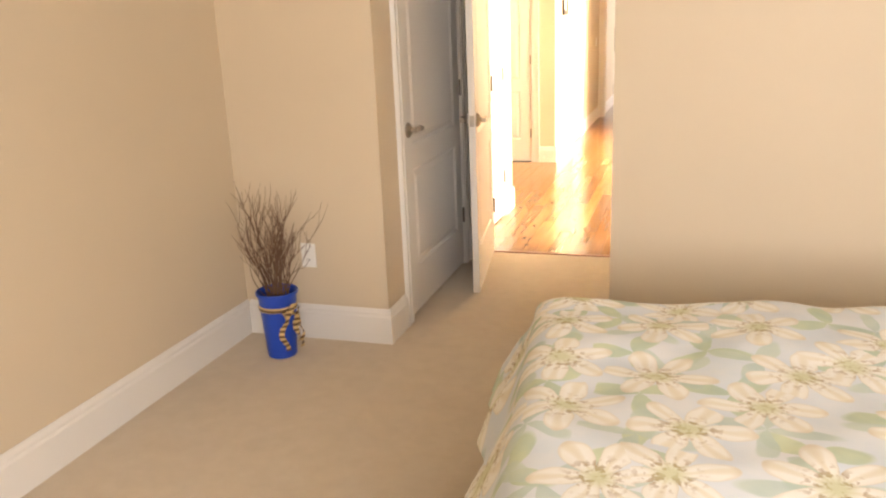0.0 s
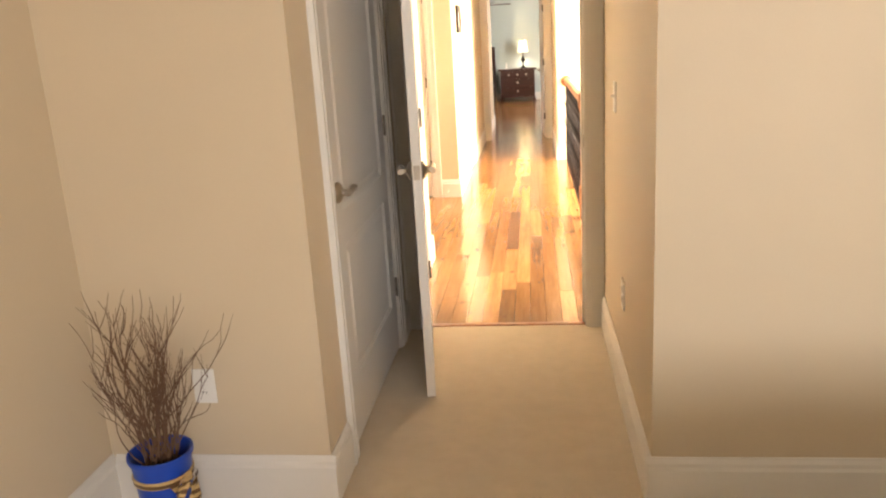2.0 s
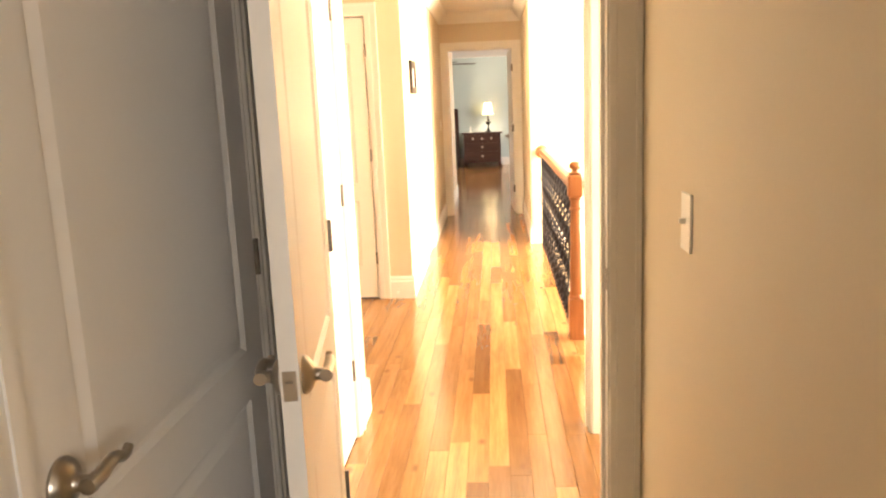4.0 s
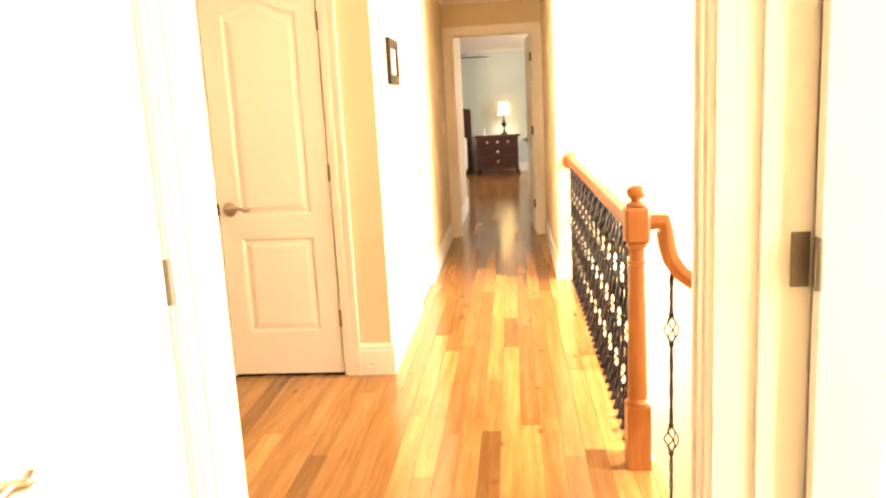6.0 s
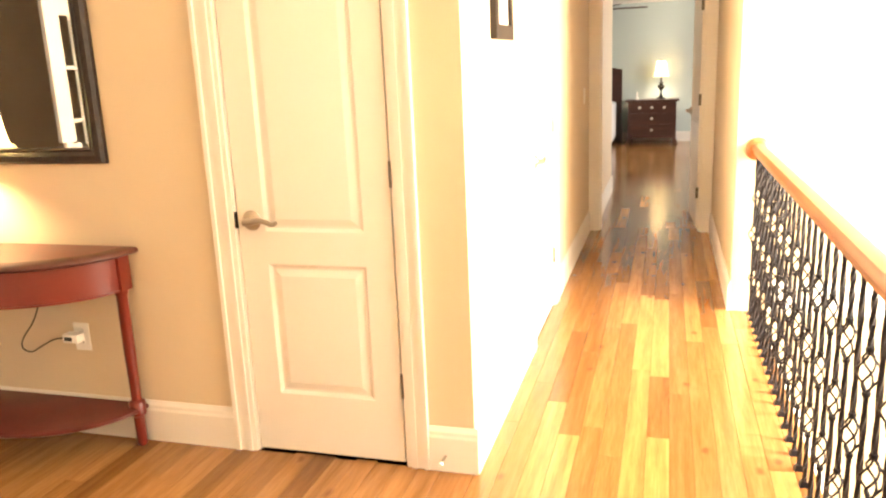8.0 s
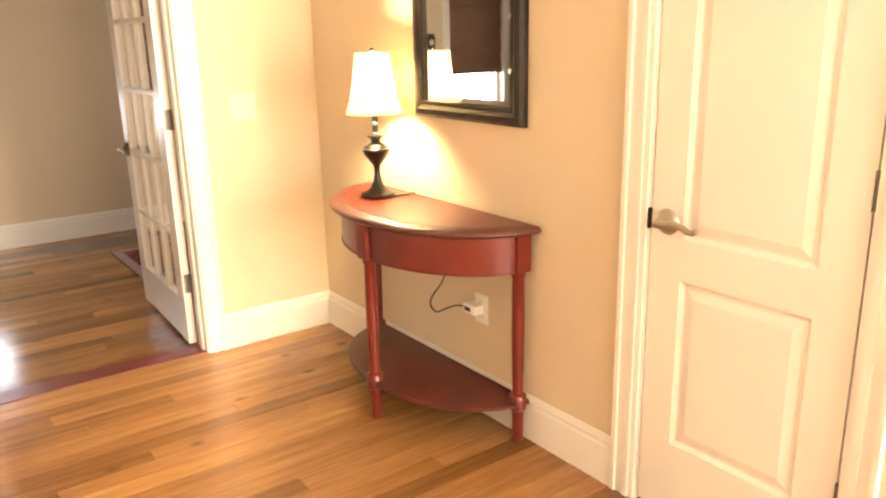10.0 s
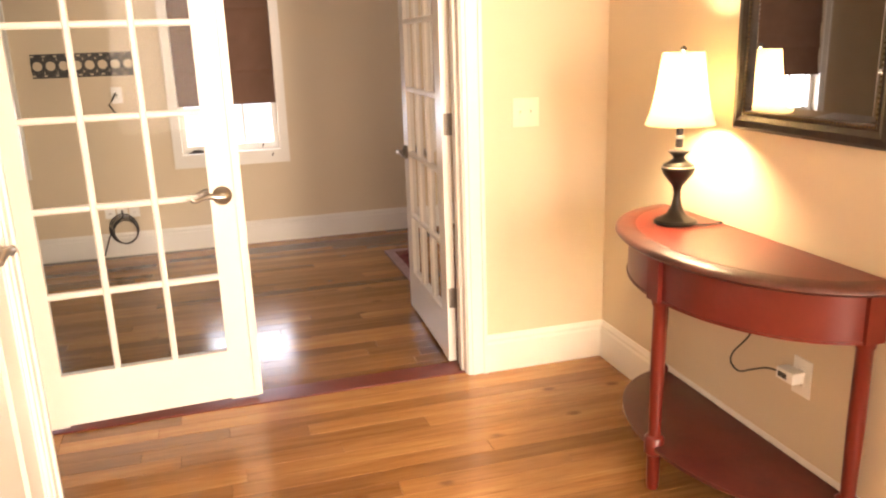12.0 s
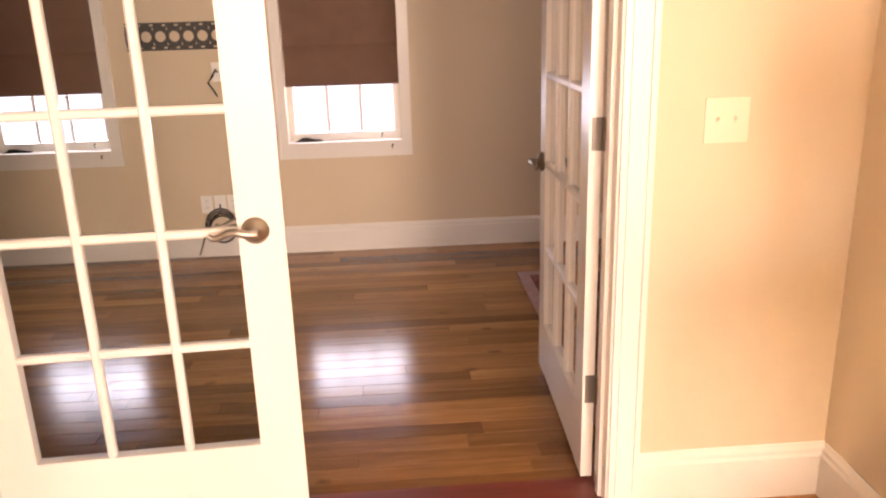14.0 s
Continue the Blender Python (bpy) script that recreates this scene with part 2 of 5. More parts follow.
def make_floral():
    """Printed lilies, leaves and pale blue ground of the comforter."""
    m = mat("lily_print_cotton", (0.6, 0.66, 0.68), 0.9, 0, 0.2)
    p = obj_coord(m)

    def blossoms(scale, petals, radius, inner, seed, power):
        off = m.node_tree.nodes.new("ShaderNodeVectorMath")
        off.operation = 'ADD'
        ln(m, p, off.inputs[0])
        off.inputs[1].default_value = (seed, seed * 1.7, 0)
        flat = m.node_tree.nodes.new("ShaderNodeVectorMath")
        flat.operation = 'MULTIPLY'
        ln(m, off.outputs[0], flat.inputs[0])
        flat.inputs[1].default_value = (1, 1, 0.0)
        warp = m.node_tree.nodes.new("ShaderNodeTexNoise")
        warp.inputs["Scale"].default_value = 7
        ln(m, flat.outputs[0], warp.inputs["Vector"])
        wm = m.node_tree.nodes.new("ShaderNodeVectorMath")
        wm.operation = 'MULTIPLY_ADD'
        ln(m, warp.outputs[1], wm.inputs[0])
        wm.inputs[1].default_value = (0.05, 0.05, 0)
        ln(m, flat.outputs[0], wm.inputs[2])
        vo = m.node_tree.nodes.new("ShaderNodeTexVoronoi")
        vo.voronoi_dimensions = '2D'
        vo.inputs["Scale"].default_value = scale
        vo.inputs["Randomness"].default_value = 0.55
        ln(m, wm.outputs[0], vo.inputs["Vector"])
        sc = m.node_tree.nodes.new("ShaderNodeVectorMath")
        sc.operation = 'SUBTRACT'
        ln(m, wm.outputs[0], sc.inputs[0])
        ln(m, vo.outputs["Position"], sc.inputs[1])
        sp = m.node_tree.nodes.new("ShaderNodeSeparateXYZ")
        ln(m, sc.outputs[0], sp.inputs[0])
        cs = m.node_tree.nodes.new("ShaderNodeSeparateColor")
        ln(m, vo.outputs["Color"], cs.inputs[0])
        ang = math_node(m, 'ARCTAN2', sp.outputs[1], sp.outputs[0])
        ang = math_node(m, 'ADD', ang, math_node(m, 'MULTIPLY', cs.outputs[0], 6.3))
        lobe = math_node(m, 'ABSOLUTE', math_node(m, 'COSINE', math_node(m, 'MULTIPLY', ang, petals / 2)))
        lobe = math_node(m, 'POWER', lobe, power)
        lim = math_node(m, 'MULTIPLY_ADD', lobe, radius - inner, inner)
        r = math_node(m, 'SQRT', math_node(m, 'ADD', math_node(m, 'POWER', sp.outputs[0], 2.0), math_node(m, 'POWER', sp.outputs[1], 2.0)))
        q = math_node(m, 'DIVIDE', r, lim)
        return q, r, lobe

    ground = ramp(m, noise_tex(m, p, 6, 4, 0.6), [(0.35, (0.66, 0.71, 0.74)), (0.65, (0.75, 0.76, 0.75))])
    q, r, lobe = blossoms(4.2, 3, 0.125, 0.0, 3.1, 2.4)
    leafc = ramp(m, noise_tex(m, p, 12, 3), [(0.3, (0.42, 0.52, 0.38)), (0.7, (0.6, 0.65, 0.4))])
    ground = mix_col(m, ramp(m, q, [(0.85, (0.85, 0.85, 0.85)), (1.1, (0, 0, 0))]), ground, leafc)
    q, r, lobe = blossoms(3.8, 4, 0.13, 0.0, 8.7, 2.6)
    leafd = ramp(m, noise_tex(m, p, 10, 3), [(0.3, (0.44, 0.54, 0.48)), (0.7, (0.6, 0.66, 0.54))])
    ground = mix_col(m, ramp(m, q, [(0.85, (0.8, 0.8, 0.8)), (1.1, (0, 0, 0))]), ground, leafd)
    q, r, lobe = blossoms(4.3, 6, 0.13, 0.03, 1.3, 0.8)
    petal = ramp(m, lobe, [(0.0, (0.66, 0.6, 0.46)), (0.5, (0.82, 0.79, 0.7)), (0.93, (0.86, 0.84, 0.77)), (1.0, (0.78, 0.73, 0.6))])
    speck = noise_tex(m, p, 70, 2)
    near = ramp(m, r, [(0.02, (1, 1, 1)), (0.075, (0, 0, 0))])
    petal = mix_col(m, math_node(m, 'MULTIPLY', near, ramp(m, speck, [(0.52, (0, 0, 0)), (0.6, (1, 1, 1))])), petal, (0.36, 0.24, 0.1))
    petal = mix_col(m, ramp(m, r, [(0.012, (0.8, 0.8, 0.8)), (0.04, (0, 0, 0))]), petal, (0.6, 0.6, 0.36))
    edge = ramp(m, q, [(0.86, (0, 0, 0)), (0.96, (1, 1, 1))])
    petal = mix_col(m, math_node(m, 'MULTIPLY', edge, 0.3), petal, (0.5, 0.4, 0.26))
    col = mix_col(m, ramp(m, q, [(0.97, (1, 1, 1)), (1.03, (0, 0, 0))]), ground, petal)
    ln(m, col, bsdf(m).inputs["Base Color"])
    bump(m, noise_tex(m, p, 420, 2), 0.15, 0.001)
    return m


FLORAL = make_floral()
RIBBON = mat("gold_striped_ribbon", (0.5, 0.33, 0.12), 0.45)
_w = nd(RIBBON, "ShaderNodeTexWave", Scale=13.0, Distortion=1.0)
_w.bands_direction = 'Z'
ln(RIBBON, obj_coord(RIBBON), _w.inputs["Vector"])
ln(RIBBON, ramp(RIBBON, _w.outputs[1], [(0.35, (0.12, 0.06, 0.02)), (0.6, (0.6, 0.42, 0.18))]), bsdf(RIBBON).inputs["Base Color"])
BEDWHITE = mat("white_bed_linen", (0.75, 0.75, 0.76), 0.9)
SOIL = varied(mat("dry_moss_filler", (0.05, 0.03, 0.02), 1.0), (0.05, 0.03, 0.02), 0.4, 40, 200, 0.6)


# ---- mesh helpers ----
def box(bm, x0, x1, y0, y1, z0, z1):
    x0, x1 = min(x0, x1), max(x0, x1)
    y0, y1 = min(y0, y1), max(y0, y1)
    v = [bm.verts.new(p) for p in ((x0, y0, z0), (x1, y0, z0), (x1, y1, z0), (x0, y1, z0), (x0, y0, z1), (x1, y0, z1), (x1, y1, z1), (x0, y1, z1))]
    for f in ((3, 2, 1, 0), (4, 5, 6, 7), (0, 1, 5, 4), (1, 2, 6, 5), (2, 3, 7, 6), (3, 0, 4, 7)):
        bm.faces.new([v[k] for k in f])
    return v


def bevelled(bm, width, segments=2):
    bmesh.ops.bevel(bm, geom=list(bm.edges), offset=width, segments=segments, affect='EDGES', profile=0.7)
    return bm


def lathe(bm, profile, segs=24, centre=(0, 0, 0)):
    """Turns (radius, z) pairs round z."""
    rings = []
    for r, z in profile:
        rings.append([bm.verts.new((centre[0] + r * math.cos(2 * math.pi * k / segs), centre[1] + r * math.sin(2 * math.pi * k / segs), centre[2] + z)) for k in range(segs)])
    for a, b in zip(rings, rings[1:]):
        for k in range(segs):
            bm.faces.new((a[k], a[(k + 1) % segs], b[(k + 1) % segs], b[k]))
    if profile[0][0] > 1e-4:
        bm.faces.new(rings[0][::-1])
    if profile[-1][0] > 1e-4:
        bm.faces.new(rings[-1])


def tube(bm, pts, radius, segs=8, taper=None):
    """A round bar along points."""
    pts = [Vector(p) for p in pts]
    rings = []
    up = Vector((0.13, 0.27, 0.95)).normalized()
    for k, p in enumerate(pts):
        d = (pts[min(k + 1, len(pts) - 1)] - pts[max(k - 1, 0)]).normalized()
        a = d.cross(up)
        if a.length < 0.05:
            a = d.cross(Vector((1, 0, 0)))
        a.normalize()
        b = d.cross(a)
        r = radius if taper is None else radius + (taper - radius) * k / (len(pts) - 1)
        rings.append([bm.verts.new(p + (a * math.cos(2 * math.pi * j / segs) + b * math.sin(2 * math.pi * j / segs)) * r) for j in range(segs)])
    for q, w in zip(rings, rings[1:]):
        for j in range(segs):
            bm.faces.new((q[j], q[(j + 1) % segs], w[(j + 1) % segs], w[j]))
    bm.faces.new(rings[0][::-1])
    bm.faces.new(rings[-1])


def prism(bm, outline, axis, a, b):
    """Extrudes a 2D outline along an axis ('x', 'y' or 'z') from a to b."""
    def put(p, t):
        return {'x': (t, p[0], p[1]), 'y': (p[0], t, p[1]), 'z': (p[0], p[1], t)}[axis]
    lo = [bm.verts.new(put(p, a)) for p in outline]
    hi = [bm.verts.new(put(p, b)) for p in outline]
    n = len(outline)
    for k in range(n):
        bm.faces.new((lo[k], lo[(k + 1) % n], hi[(k + 1) % n], hi[k]))
    bm.faces.new(lo[::-1])
    bm.faces.new(hi)


def mesh_of(bm, name, material, smooth=False):
    bmesh.ops.recalc_face_normals(bm, faces=bm.faces)
    me = bpy.data.meshes.new(name)
    bm.to_mesh(me)
    bm.free()
    me.materials.append(material)
    if smooth:
        for f in me.polygons:
            f.use_smooth = True
        me.set_sharp_from_angle(angle=radians(40))
    return me


def part(name, bm, material, parent=None, label="", smooth=False):
    ob = new(name, mesh_of(bm, name, material, smooth) if isinstance(bm, bmesh.types.BMesh) else bm)
    if parent is not None:
        ob.parent = parent
    if label:
        ob["label"] = label
    return ob


def structure(name, bm, material, label, category, smooth=False):
    return tagged(part(name, bm, material, None, "", smooth), label, category, kind="structure")


def thing(name, m, label, category, group="", kind=""):
    ob = new(name)
    ob.matrix_world = m
    return tagged(ob, label, category, group, kind)


# ---- plan ----
T = 0.12
H = 2.48
DOOR_H = 2.04
XL, XC, YA, YB = -1.77, -1.03, 3.378, 3.38      # bedroom: left wall, closet wall, end walls
XR = -0.035                                      # right wall of the entry passage
YD = 4.92                                        # bedroom doorway
XH = -1.065                                      # left wall of the hall
YS, YN = 6.225, 8.37                              # foyer: south and north walls
XF = -3.91                                       # foyer: wall with the French doors
YE = 12.5                                       # end of the hall
XN = -0.075                                       # right wall of the far hall
XO = -6.68                                       # window wall of the office
CARPET_Z = 0.0
MASTER_H = 2.34


def wall(name, axis, face0, face1, a, b, holes=(), z0=0.0, z1=H, material=PAINT, label="cream painted plaster wall"):
    """A wall between two faces, along a..b, with holes (a, b, z0, z1) through it."""
    bm = bmesh.new()

    def put(u0, u1, w0, w1):
        if axis == 'x':
            box(bm, face0, face1, u0, u1, w0, w1)
        else:
            box(bm, u0, u1, face0, face1, w0, w1)
    at = a
    for h0, h1, s0, s1 in sorted(holes):
        if h0 > at:
            put(at, h0, z0, z1)
        if s0 > z0:
            put(h0, h1, z0, s0)
        if s1 < z1:
            put(h0, h1, s1, z1)
        at = h1
    if at < b:
        put(at, b, z0, z1)
    return structure(name, bm, material, label, "wall")


J = 0.02
DH = DOOR_H + J


def dhole(a, b):
    return (a - J, b + J, 0.0, DH)


CLOSET = (3.69, 4.66)
BEDDOOR = (-0.94, -0.128)
HALLDOOR = (5.245, 5.94)
SIDEDOOR = (5.16, 5.95)
SOUTHDOOR = (-3.1, -2.36)
WE = -3.225                                      # west end of the foyer's south wall
D2 = (-1.92, -1.322)
NORTHDOOR = (9.65, 10.36)
ENDDOOR = (-0.972, -0.168)
FRENCH = (6.012, 7.722)
WIN1, WIN2 = (6.53, 7.208), (4.805, 5.483)
WZ = (0.68, 2.02)

wall("wall_bedroom_left", 'x', XL - T, XL, -1.7, YA)
wall("wall_bedroom_end", 'y', YA, YA + T, XL - T, XC - T)
wall("wall_closet", 'x', XC - T, XC, YA, YD, [dhole(*CLOSET)])
wall("wall_closet_back", 'x', XC - T - 0.7, XC - T - 0.6, YA + T, YD)
wall("wall_bedroom_door", 'y', YD, YD + T, XC - T - 0.7, XR + T, [dhole(*BEDDOOR)])
wall("wall_passage_right", 'x', XR, XR + T, YB, YD)
wall("wall_bedroom_end_right", 'y', YB, YB + T, XR + T, 3.2)
wall("wall_bedroom_right", 'x', 3.2, 3.2 + T, -1.7, YB + T)
wall("wall_bedroom_back", 'y', -1.7 - T, -1.7, XL - T, 3.2 + T, [(0.4, 2.8, 0.75, 2.2)])
wall("wall_hall_left", 'x', XH - T, XH, YD + T, YS - T, [dhole(*HALLDOOR)])
TS = 0.165
wall("wall_hall_right", 'x', XR - 0.005, XR - 0.005 + TS, YD + T, 6.12, [dhole(*SIDEDOOR)])
wall("wall_foyer_south", 'y', YS - T, YS, WE, XH, [dhole(*SOUTHDOOR)])
wall("wall_foyer_return", 'x', WE, WE + T, 5.86, YS - T)
wall("wall_foyer_recess", 'y', 5.86, 5.975, XF, WE)
wall("wall_french_doors", 'x', XF - T, XF, 5.86, YN + T, [dhole(*FRENCH)])
wall("wall_foyer_north", 'y', YN, YN + T, XF, XH, [dhole(*D2)])
wall("wall_hall_left_north", 'x', XH - T, XH, YN + T, YE, [dhole(*NORTHDOOR)])
wall("wall_hall_end", 'y', YE, YE + T, -4.0, 2.5, [dhole(*ENDDOOR)])
wall("wall_hall_right_north", 'x', XN, XN + T, 10.4, YE)
wall("wall_stairwell_north", 'y', 10.4, 10.4 + T, XN + T, 2.62, z0=-2.8)
wall("wall_stairwell_south", 'y', 6.0, 6.12, XR - 0.005 + TS, 2.62)
wall("wall_stairwell_south_lower", 'y', 6.0, 6.12, XR - 0.005, 2.62, z0=-2.8, z1=-0.25)
wall("wall_stairwell_east", 'x', 2.5, 2.62, 6.12, 10.4, [(6.5, 7.9, 0.45, 2.45), (8.2, 10.1, 0.45, 2.45)], z0=-2.8)
wall("wall_stairwell_west_lower", 'x', 0.0, 0.08, 6.12, 10.4, z0=-2.8, z1=-0.25)
wall("wall_side_room_east", 'x', 2.5, 2.62, YB + T, 6.0, [(4.2, 5.4, 0.9, 2.1)])
wall("wall_office_window", 'x', XO - T, XO, 2.6, 9.6, [(WIN1[0], WIN1[1], *WZ), (WIN2[0], WIN2[1], *WZ)])
wall("wall_office_south", 'y', 2.6 - T, 2.6, XO - T, XF - T)
# the hole is an added, unseen opening for the office fill lamp
wall("wall_office_north", 'y', 9.6, 9.6 + T, XO - T, XF, [(-6.2, -5.0, 0.9, 2.1)])
wall("wall_office_east_south", 'x', XF - T, XF, 2.6 - T, 5.86)
wall("wall_office_east_north", 'x', XF - T, XF, YN + T, 9.6)
wall("wall_master_far", 'y', 20.0, 20.0 + T, -4.0, 2.5, material=BLUE_PAINT, label="pale blue painted bedroom wall")
wall("wall_master_entry", 'x', -1.13, -1.02, YE + T, 14.6, z1=MASTER_H, label="cream painted entry wall of the far bedroom")
wall("wall_master_left", 'x', -4.0 - T, -4.0, YE, 20.0 + T, material=BLUE_PAINT, label="pale blue painted bedroom wall")
# unseen opening cut only for the far bedroom's fill lamp
wall("wall_master_right", 'x', 2.5, 2.5 + T, YE, 20.0 + T, [(15.7, 17.3, 0.8, 2.2)], material=BLUE_PAINT, label="pale blue painted bedroom wall")


def slab(name, x0, x1, y0, y1, z0, z1, material, label, category):
    bm = bmesh.new()
    box(bm, x0, x1, y0, y1, z0, z1)
    return structure(name, bm, material, label, category)


slab("ceiling_bedroom", XL - T, 3.32, -1.82, YD + T, H, H + 0.1, CEIL, "flat white painted bedroom ceiling", "ceiling")
slab("ceiling_hall", -4.02, 2.62, YD + T, YE + T, H, H + 0.1, CEIL, "flat white painted hall ceiling", "ceiling")
slab("ceiling_office", XO - T, -4.02, 2.4, 9.72, H, H + 0.1, CEIL, "flat white painted office ceiling", "ceiling")
slab("ceiling_master", -4.12, 2.62, YE + T, 20.12, MASTER_H, H + 0.1, CEIL, "flat white painted bedroom ceiling", "ceiling")
slab("floor_bedroom_carpet", XL, 3.2, -1.7, YD + 0.03, -0.03, CARPET_Z, CARPET, "beige cut-pile wall-to-wall carpet", "carpet")
slab("floor_side_room", XR - 0.03, 2.5, YB + T, 6.0, -0.03, -0.002, CARPET, "beige carpet of the side room", "carpet")
slab("floor_lower_hall", 0.08, 2.5, 6.12, 10.4, -2.85, -2.8, RAILWOOD_Y, "wooden floor at the foot of the stairs", "floor")

# ---- trim: baseboards, casings, jambs, crown ----
BASE_PROFILE = ((0, 0), (0.016, 0), (0.016, 0.128), (0.012, 0.138), (0.012, 0.15), (0.006, 0.162), (0.004, 0.168), (0, 0.168))


def baseboard(axis, face, sign, a, b):
    """A moulded baseboard on a wall face; sign points into the room."""
    bm = bmesh.new()
    if axis == 'x':
        prism(bm, [(face + sign * (n + 0.0005), z) for n, z in BASE_PROFILE], 'y', a, b)
    else:
        prism(bm, [(face + sign * (n + 0.0005), z) for n, z in BASE_PROFILE], 'x', a, b)
    return structure("baseboard", bm, TRIM, "tall white moulded baseboard along the wall", "baseboard")


CW = 0.092
baseboard('x', XL, 1, -1.7, YA)
baseboard('y', YA, -1, XL + 0.016, XC + 0.016)
baseboard('x', XC, 1, YA, CLOSET[0] - CW)
baseboard('x', XC, 1, CLOSET[1] + CW, YD)
baseboard('x', XR, -1, YB, YD)
baseboard('y', YB, -1, XR - 0.016, 3.2)
baseboard('x', XH, 1, HALLDOOR[1] + CW, YS)
baseboard('y', YS, 1, SOUTHDOOR[1] + CW, XH + 0.016)
baseboard('x', WE, -1, 5.975, YS)
baseboard('y', 5.975, 1, XF, WE - 0.016)
baseboard('x', XF, 1, FRENCH[1] + CW, YN)
baseboard('y', YN, -1, XF + 0.016, D2[0] - CW)
baseboard('y', YN, -1, D2[1] + CW, XH + 0.016)
baseboard('x', XH, 1, YN, NORTHDOOR[0] - CW)
baseboard('x', XH, 1, NORTHDOOR[1] + CW, YE)
baseboard('x', XN, -1, 10.4, YE)
baseboard('y', 10.4, -1, 0.12, 2.5)
baseboard('x', XO, 1, 2.6, 9.6)
baseboard('y', 9.6, -1, XO, XF - T)
baseboard('x', XF - T, -1, FRENCH[1] + CW, 9.6)
baseboard('y', 20.0, -1, -4.0, 2.5)
baseboard('x', -1.02, 1, YE + T + 0.03, 14.6)
baseboard('y', 14.6, 1, -1.13, -1.004)

CASING = ((0.0, 0.016, 0.022), (0.016, 0.045, 0.014), (0.045, 0.066, 0.018), (0.066, 0.084, 0.012))


def casing(axis, face, sign, a, b, top=DOOR_H, z0=0.0):
    """A stepped casing round an opening a..b on one wall face."""
    bm = bmesh.new()

    def put(u0, u1, n, w0, w1):
        if axis == 'x':
            box(bm, face, face + sign * n, u0, u1, w0, w1)
        else:
            box(bm, u0, u1, face, face + sign * n, w0, w1)
    rv = 0.006
    for c0, c1, n in CASING:
        o0, o1 = 0.084 - c0, 0.084 - c1
        put(a - rv - o0, a - rv - o1, n, z0, top + rv + o1)
        put(b + rv + o1, b + rv + o0, n, z0, top + rv + o1)
        put(a - rv - o0, b + rv + o0, n, top + rv + o1, top + rv + o0)
    return structure("door_casing", bm, TRIM, "white stepped door casing on the wall", "casing")


def jamb(axis, f0, f1, a, b, stop=None, top=DOOR_H):
    """The lining of an opening through a wall, with a door stop."""
    bm = bmesh.new()

    def put(u0, u1, n0, n1, w0, w1):
        if axis == 'x':
            box(bm, n0, n1, u0, u1, w0, w1)
        else:
            box(bm, u0, u1, n0, n1, w0, w1)
    e = 0.002
    put(a - J + e, a, f0 - e, f1 + e, 0, top)
    put(b, b + J - e, f0 - e, f1 + e, 0, top)
    put(a - J + e, b + J - e, f0 - e, f1 + e, top, top + J - e)
    if stop is not None:
        put(a, a + 0.011, stop, stop + 0.032, 0, top)
        put(b - 0.011, b, stop, stop + 0.032, 0, top)
        put(a + 0.011, b - 0.011, stop, stop + 0.032, top - 0.011, top)
    return structure("door_jamb", bm, TRIM, "white painted door jamb lining the opening", "jamb")


jamb('x', XC - T, XC, *CLOSET, stop=XC - 0.075)
casing('x', XC, 1, *CLOSET)
jamb('y', YD, YD + T, *BEDDOOR, stop=YD + 0.042)
casing('y', YD, -1, *BEDDOOR)
casing('y', YD + T, 1, *BEDDOOR)
jamb('x', XH - T, XH, *HALLDOOR, stop=XH - 0.075)
casing('x', XH, 1, *HALLDOOR)
jamb('x', XR - 0.005, XR - 0.005 + TS, *SIDEDOOR, stop=XR + 0.07)
casing('x', XR - 0.005, -1, *SIDEDOOR)
jamb('y', YS - T, YS, *SOUTHDOOR, stop=YS - 0.075)
casing('y', YS, 1, *SOUTHDOOR)
jamb('y', YN, YN + T, *D2, stop=YN + 0.042)
casing('y', YN, -1, *D2)
jamb('x', XH - T, XH, *NORTHDOOR, stop=XH - 0.04)
casing('x', XH, 1, *NORTHDOOR)
jamb('y', YE, YE + T, *ENDDOOR, stop=YE + 0.045)
casing('y', YE, -1, *ENDDOOR)
casing('y', YE + T, 1, *ENDDOOR)
jamb('x', XF - T, XF, *FRENCH, stop=XF - 0.07)
casing('x', XF, 1, *FRENCH)
casing('x', XF - T, -1, *FRENCH)

CROWN = ((0, 0), (0.012, 0), (0.02, 0.02), (0.05, 0.05), (0.075, 0.085), (0.09, 0.1), (0.1, 0.128), (0, 0.128))


def crown(axis, face, sign, a, b):
    bm = bmesh.new()
    prism(bm, [(face + sign * (n + 0.0005), H - 0.1285 + z) for n, z in CROWN], 'y' if axis == 'x' else 'x', a, b)
    return structure("crown_moulding", bm, TRIM, "white crown moulding under the ceiling", "moulding", smooth=True)


crown('y', YE, -1, XH, XN)
crown('x', XH, 1, YN, YE)
crown('x', XN, -1, 10.4, YE)
crown('y', YN, -1, XF, XH + 0.1)
crown('x', XF, 1, 5.98, YN)


# ---- doors ----
LEVER_Z = 0.93


